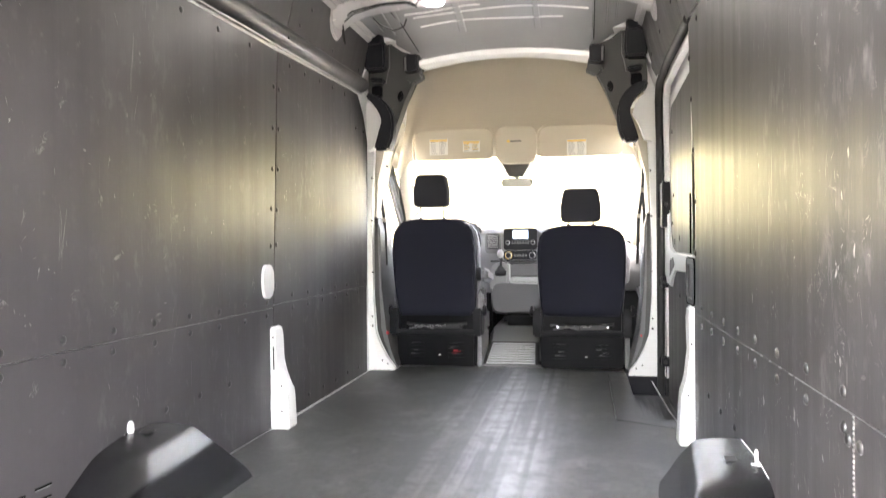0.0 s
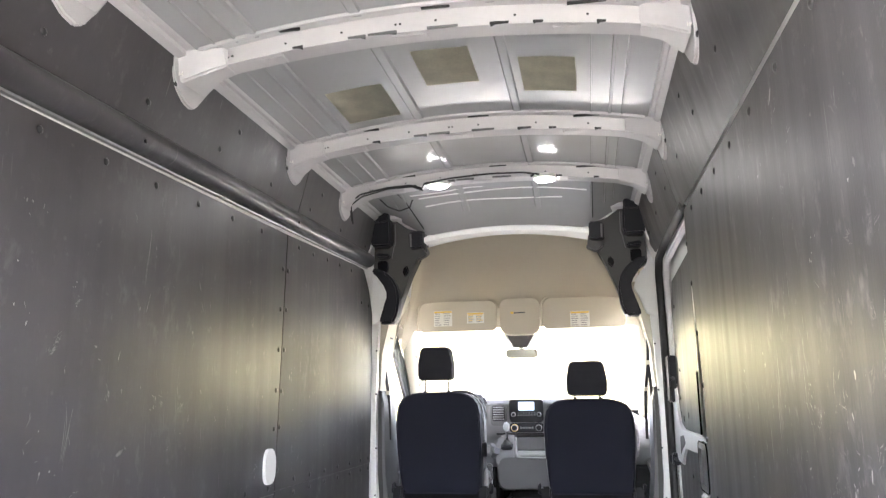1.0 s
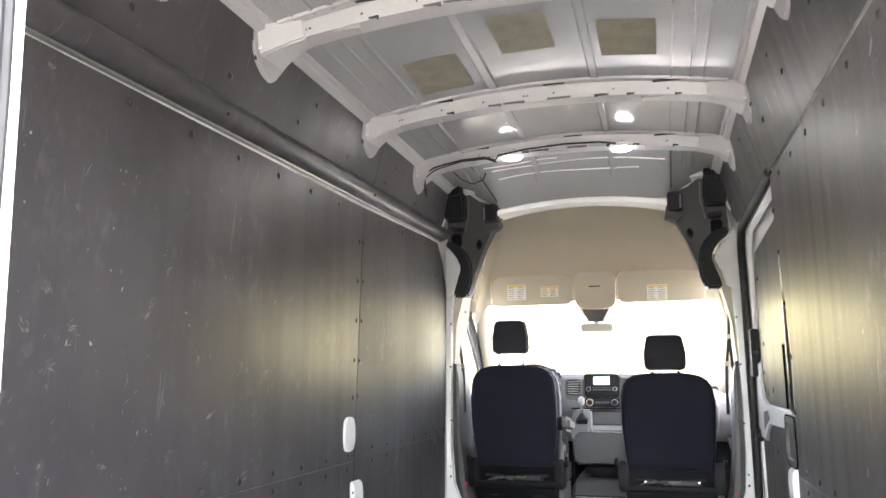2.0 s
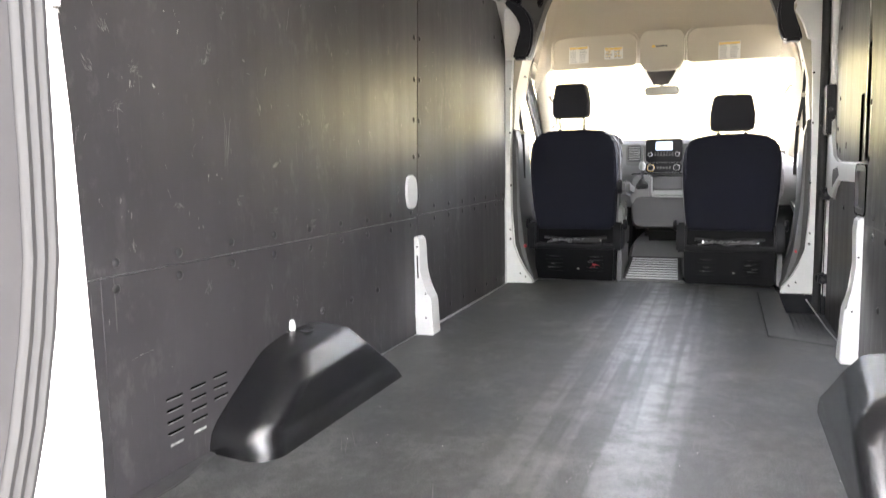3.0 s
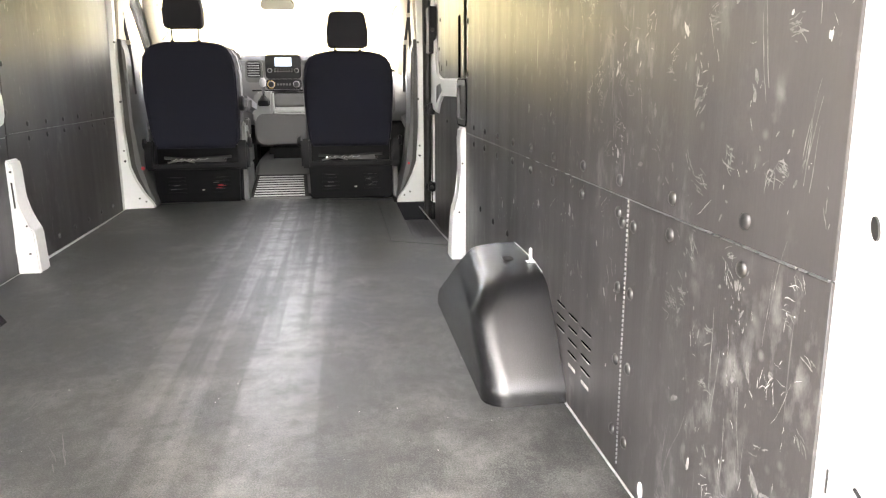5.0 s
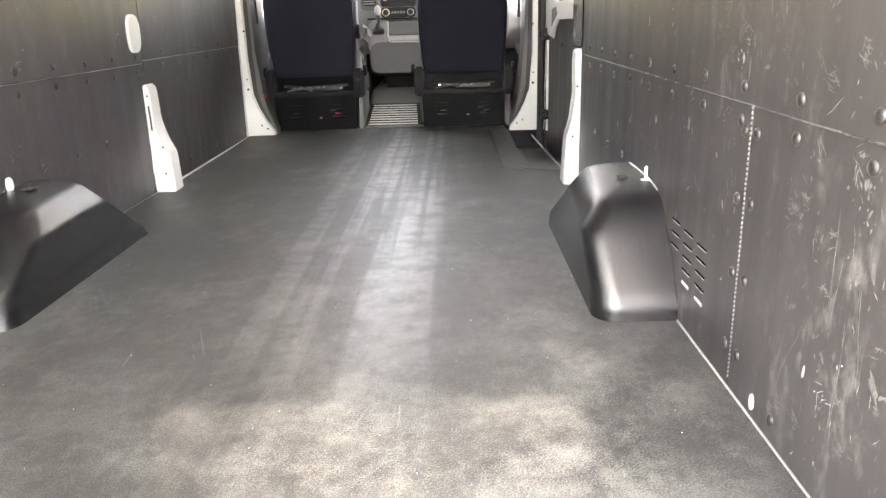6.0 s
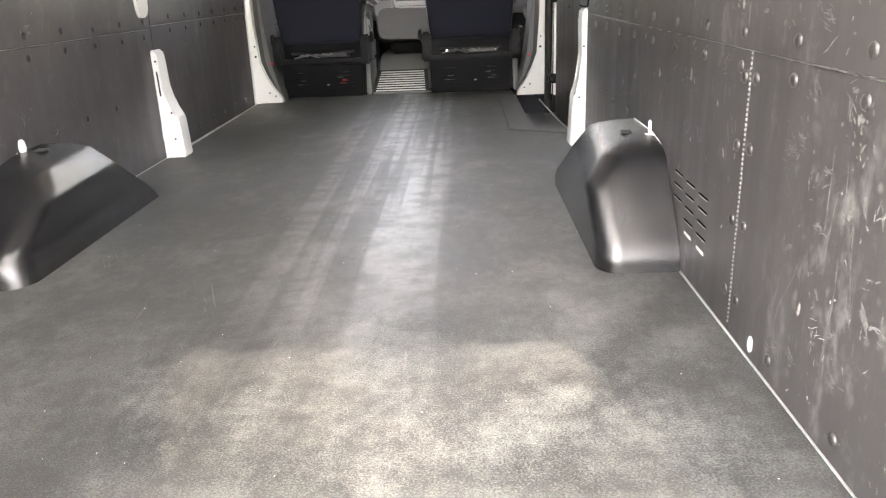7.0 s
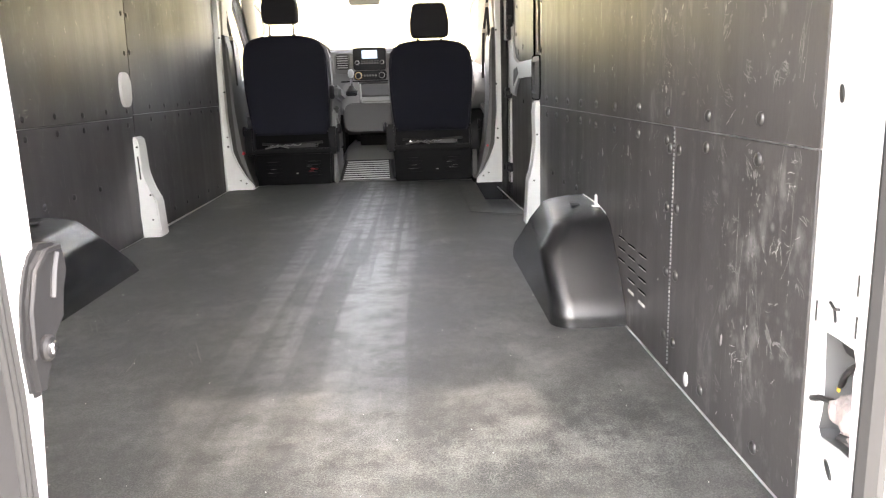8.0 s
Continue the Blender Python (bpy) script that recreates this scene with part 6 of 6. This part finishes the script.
seat(-0.488, 0.955, 1.030, 1.238, True, 0.109)
seat(0.446, 0.902, 0.920, 1.130, False, 0.122)

# ---- dashboard ----
dash = thing("dashboard", (0, 5.95, 0.3), "dark grey dashboard with centre stack and pale lower bins", "dashboard")
prof = [(5.80, 0.60), (5.78, 0.70), (5.77, 0.84), (5.80, 0.885), (5.90, 0.90), (6.30, 0.85), (6.36, 0.62), (6.2, 0.45), (5.95, 0.42)]
bm = prism(bmn(), prof, "x", -0.92, 0.92, 0.018, 3)
bmesh.ops.bisect_plane(bm, geom=bm.verts[:] + bm.edges[:] + bm.faces[:], plane_co=(-0.66, 0, 0), plane_no=(1, 0, 0))
bmesh.ops.bisect_plane(bm, geom=bm.verts[:] + bm.edges[:] + bm.faces[:], plane_co=(0.56, 0, 0), plane_no=(1, 0, 0))
for v in bm.verts:
    # the ends fall away towards the doors
    fall = min(1.0, max(0.0, v.co.x - 0.56, -0.66 - v.co.x) / 0.12)
    v.co.z -= 0.17 * fall * max(0.0, v.co.z - 0.45) / 0.45
part("body", bm, DASHGREY, dash)
part("top_pad", prism(bmn(), [(5.78, 0.872), (5.82, 0.905), (6.3, 0.868), (6.3, 0.85), (5.82, 0.88)], "x", -0.66, 0.56, 0.004), DARKGREY, dash, "dark padded dash top")
stack = part("radio_panel", moved(prism(bmn(), rrect(-0.105, 0.135, 0.745, 0.905, 0.02, 4), "y", 5.715, 5.80, 0.012), Matrix.Identity(4)), BLACK, dash)
part("screen", prism(bmn(), rrect(-0.040, 0.072, 0.828, 0.886, 0.006, 3), "y", 5.7115, 5.716), SCREEN, stack, "lit pale blue display")
for x in (-0.075, 0.105):
    part("radio_knob", cyl(bmn(), (x, 5.714, 0.80), 0.016, "y", -0.020, 18, 0.004), KNOB, stack)
    part("knob_face", cyl(bmn(), (x, 5.695, 0.80), 0.011, "y", -0.003, 16, 0.001), BLACK, stack)
for k in range(7):
    part("radio_key", box(bmn(), (-0.048 + k * 0.019, 5.708, 0.790), (-0.034 + k * 0.019, 5.716, 0.800), 0.002), GREY, stack)
    part("radio_key", box(bmn(), (-0.048 + k * 0.019, 5.708, 0.806), (-0.034 + k * 0.019, 5.716, 0.814), 0.002), DARKGREY, stack)
climate = part("climate_panel", prism(bmn(), rrect(-0.105, 0.135, 0.675, 0.742, 0.02, 4), "y", 5.712, 5.80, 0.010), BLACK, dash, "black heater control panel")
for x in (-0.07, 0.10):
    part("heater_knob", cyl(bmn(), (x, 5.712, 0.708), 0.023, "y", -0.014, 22, 0.004), KNOB, climate)
    part("knob_face", cyl(bmn(), (x, 5.697, 0.708), 0.018, "y", -0.004, 18, 0.002), BLACK, climate)
bm = bmn()
loft(bm, [[Vector((-0.07, 5.711, 0.708)) + Vector((r * math.cos(t), d, r * math.sin(t))) for t in (math.tau * j / 22 for j in range(22))] for r, d in ((0.026, 0.0), (0.026, -0.004), (0.0238, -0.004), (0.0238, 0.0))], caps=False)
part("lit_ring", bm, ORANGE, climate, "orange lit ring")
for k in range(5):
    part("heater_key", box(bmn(), (-0.032 + k * 0.02, 5.706, 0.70), (-0.018 + k * 0.02, 5.713, 0.715), 0.002), GREY, climate)
PALEVANE = mat("pale_vane_plastic", (0.26, 0.26, 0.26), 0.4, vary=0.1)
for xc, w in ((-0.185, 0.045), (0.215, 0.045)):
    part("vent_surround", prism(bmn(), rrect(xc - w - 0.014, xc + w + 0.014, 0.722, 0.868, 0.025, 4), "y", 5.742, 5.79, 0.008), GREY, dash)
    vent = part("air_vent", prism(bmn(), rrect(xc - w, xc + w, 0.755, 0.862, 0.012, 4), "y", 5.735, 5.79, 0.006), BLACK, dash)
    for k in range(6):
        part("vane", box(bmn(), (xc - w + 0.006, 5.722, 0.764 + k * 0.0165), (xc + w - 0.006, 5.742, 0.771 + k * 0.0165), 0.002, 1), PALEVANE, vent)
lower = part("lower_console", prism(bmn(), [(5.62, 0.36), (5.60, 0.50), (5.66, 0.55), (5.70, 0.655), (5.95, 0.66), (5.95, 0.30), (5.72, 0.28)], "x", -0.19, 0.20, 0.02, 3), SHADEGREY, dash, "grey moulded lower console")
part("cubby", prism(bmn(), rrect(-0.05, 0.165, 0.565, 0.645, 0.02, 3), "y", 5.655, 5.70, 0.004), DARKGREY, lower)
part("cubby_lip", box(bmn(), (-0.055, 5.60, 0.525), (0.18, 5.68, 0.555), 0.012), PALE, lower)
part("bin_front", prism(bmn(), rrect(-0.175, 0.18, 0.308, 0.515, 0.05, 4), "y", 5.585, 5.66, 0.016), SHADEGREY, lower)
part("bin_floor", prism(bmn(), rrect(-0.06, 0.17, 0.505, 0.522, 0.008, 3), "y", 5.62, 5.68, 0.004), DARKGREY, lower)
part("lower_line", box(bmn(), (-0.20, 5.695, 0.662), (0.20, 5.73, 0.672), 0.003), BLACK, dash)
part("shelf_edge", tube(bmn(), [(-0.052, 5.585, 0.65), (-0.050, 5.58, 0.56), (-0.045, 5.578, 0.522), (-0.02, 5.578, 0.517), (0.18, 5.578, 0.515)], 0.006, 8), PALE, lower, "pale edge of the shelf")
part("console_side", prism(bmn(), [(-0.195, 0.46), (-0.062, 0.50), (-0.056, 0.66), (-0.15, 0.665), (-0.19, 0.62)], "y", 5.60, 5.72, 0.014), DASHGREY, lower)
part("leg_panel", box(bmn(), (-0.9, 5.95, 0.0), (-0.22, 6.3, 0.45), 0.03), CARPET, dash)
part("leg_panel", box(bmn(), (0.24, 5.90, 0.0), (0.9, 6.3, 0.45), 0.03), CARPET, dash)
part("glovebox", prism(bmn(), rrect(0.27, 0.78, 0.50, 0.70, 0.03, 4), "y", 5.755, 5.80, 0.012), DARKGREY, dash)

shifter = thing("gear_shifter", (-0.115, 5.62, 0.55), "automatic gear selector with a chrome collar", "gear lever")
part("gate", moved(box(bmn(), (-0.04, -0.05, -0.012), (0.04, 0.05, 0.012), 0.008), Matrix.Translation((-0.115, 5.60, 0.60)) @ Matrix.Rotation(radians(35), 4, "X")), BLACK, shifter)
part("lever", tube(bmn(), [(-0.115, 5.61, 0.60), (-0.113, 5.575, 0.66), (-0.112, 5.56, 0.70)], 0.010, 8), CHROME, shifter)
bm = bmn()
bmesh.ops.create_uvsphere(bm, u_segments=16, v_segments=10, radius=0.024, matrix=Matrix.Translation((-0.112, 5.555, 0.722)) @ Matrix.Diagonal((0.95, 0.9, 1.3, 1)))
part("knob", bm, PALE, shifter)
part("boot", loft(bmn(), [[Vector((-0.115, 5.60 - k * 0.008, 0.60 + k * 0.012)) + Vector((r * math.cos(t), r * math.sin(t), 0)) for t in (math.tau * j / 12 for j in range(12))] for k, r in enumerate((0.036, 0.030, 0.022, 0.014))]), RUBBER, shifter)

wheel = thing("steering_wheel", (-0.43, 5.48, 0.6), "dark steering wheel with grey spokes", "steering wheel")
tilt = Matrix.Translation((-0.432, 5.48, 0.795)) @ Matrix.Rotation(radians(-25), 4, "X")
part("rim", moved(tube(bmn(), [(0.182 * math.cos(math.tau * j / 36), 0, 0.182 * math.sin(math.tau * j / 36)) for j in range(37)], 0.016, 10), tilt), BLACK, wheel)
part("hub", moved(prism(bmn(), rrect(-0.075, 0.075, -0.07, 0.05, 0.03, 4), "y", -0.015, 0.05, 0.012), tilt), DARKGREY, wheel)
for a in (0, 180, 270):
    d = Vector((math.cos(radians(a)), 0, math.sin(radians(a))))
    part("spoke", moved(tube(bmn(), [d * 0.05, d * 0.17], 0.018, 8, 0.5), tilt), GREY, wheel)
part("column", tube(bmn(), [(-0.43, 5.52, 0.77), (-0.43, 5.80, 0.68)], 0.055, 12), DARKGREY, wheel)
part("cowl", prism(bmn(), [(-0.62, 0.86), (-0.26, 0.86), (-0.29, 0.935), (-0.36, 0.955), (-0.52, 0.955), (-0.59, 0.935)], "y", 5.76, 5.95, 0.02), DARKGREY, wheel)

# ---- outdoors ----
# unseen ground, made pale to bounce light into the van
ground = part("ground", prism(bmn(), [(-400, -400), (400, -400), (400, 400), (-400, 400)], "z", -0.85, -0.75), GROUND)
tagged(ground, "unseen pale ground round the van, added to bounce light inside", "ground", kind="structure")

# a tree behind the van, whose crown dapples the sun on the floor by the rear doors
tree = thing("tree", (2.9, -4.2, -0.75), "leafy green tree standing behind the van", "tree")
rnd = random.Random(11)
part("trunk", tube(bmn(), [(2.9, -4.2, -0.75), (2.85, -4.15, 1.2), (2.6, -3.9, 3.2), (2.2, -3.4, 5.2), (1.8, -3.0, 7.0)], 0.16, 10), BARK, tree)
limbs = bmn()
for a in range(9):
    t = math.tau * a / 9
    c = Vector((2.3, -3.5, 4.2 + 0.25 * a))
    e = c + Vector((1.9 * math.cos(t), 1.9 * math.sin(t), 1.5))
    tube(limbs, [c, c.lerp(e, 0.5) + Vector((0, 0, 0.25)), e], 0.05, 6)
part("limb", limbs, BARK, tree)
verts, faces = [], []
CROWN, RADII = Vector((1.1, -2.75, 7.4)), Vector((2.2, 2.0, 1.6))
count = 0
while count < 8600:
    p = Vector((rnd.uniform(-1, 1), rnd.uniform(-1, 1), rnd.uniform(-1, 1)))
    if p.length > 1:
        continue
    q = Vector((p.x * RADII.x, p.y * RADII.y, p.z * RADII.z)) + CROWN
    if 1.2 * noise.noise(q * 2.3 + Vector((5, 2, 8))) + 0.6 * noise.noise(q * 7.0) < rnd.uniform(-0.3, 0.35):
        continue
    a, b = Vector((rnd.gauss(0, 1), rnd.gauss(0, 1), rnd.gauss(0, 0.5))).normalized(), Vector((rnd.gauss(0, 1), rnd.gauss(0, 1), rnd.gauss(0, 0.5))).normalized()
    b = (b - a * b.dot(a)).normalized()
    s = rnd.uniform(0.03, 0.075)
    k = len(verts)
    verts += [q - a * s, q + b * s * 0.45, q + a * s, q - b * s * 0.45]
    faces.append((k, k + 1, k + 2, k + 3))
    count += 1
me = bpy.data.meshes.new("leaves")
me.from_pydata([tuple(v) for v in verts], [], faces)
me.materials.append(LEAF)
crown = new("crown", me)
crown.parent = tree
crown.matrix_parent_inverse = WORLD[tree.name].inverted()
tagged(crown, "green leaf crown", kind="stuff")

# unseen woods added far round the van; their height steers light and reflections
bm = bmn()
rings = []
for k in range(241):
    a = radians(-180 + 360 * k / 240)
    ring = []
    for j in range(10):
        u = j / 9
        p = Vector((math.sin(a), math.cos(a), 0))
        h = float(np.interp(math.degrees(a), (-130, -100, -60, -26, -18, -4, 2, 17, 22, 60, 100, 130), (7, 7, 9, 9, 13, 13, 16, 16, 9, 9, 7, 7))) + 1.2 * noise.noise(Vector((a * 6, 0, 3))) + 1.6 * noise.noise(Vector((a * 30, 1, 3)))
        r = 48 + 3.0 * noise.noise(Vector((a * 20, u * 4, 1))) + 7 * u * u
        ring.append(p * r + Vector((0, 5, -0.9 + h * u)))
    rings.append(ring)
loft(bm, rings, closed=False)
woods = part("backdrop", bm, WOODS, angle=180)
tagged(woods, "unseen far woods all round the van, added to tint and shape its light", "woods", kind="structure")
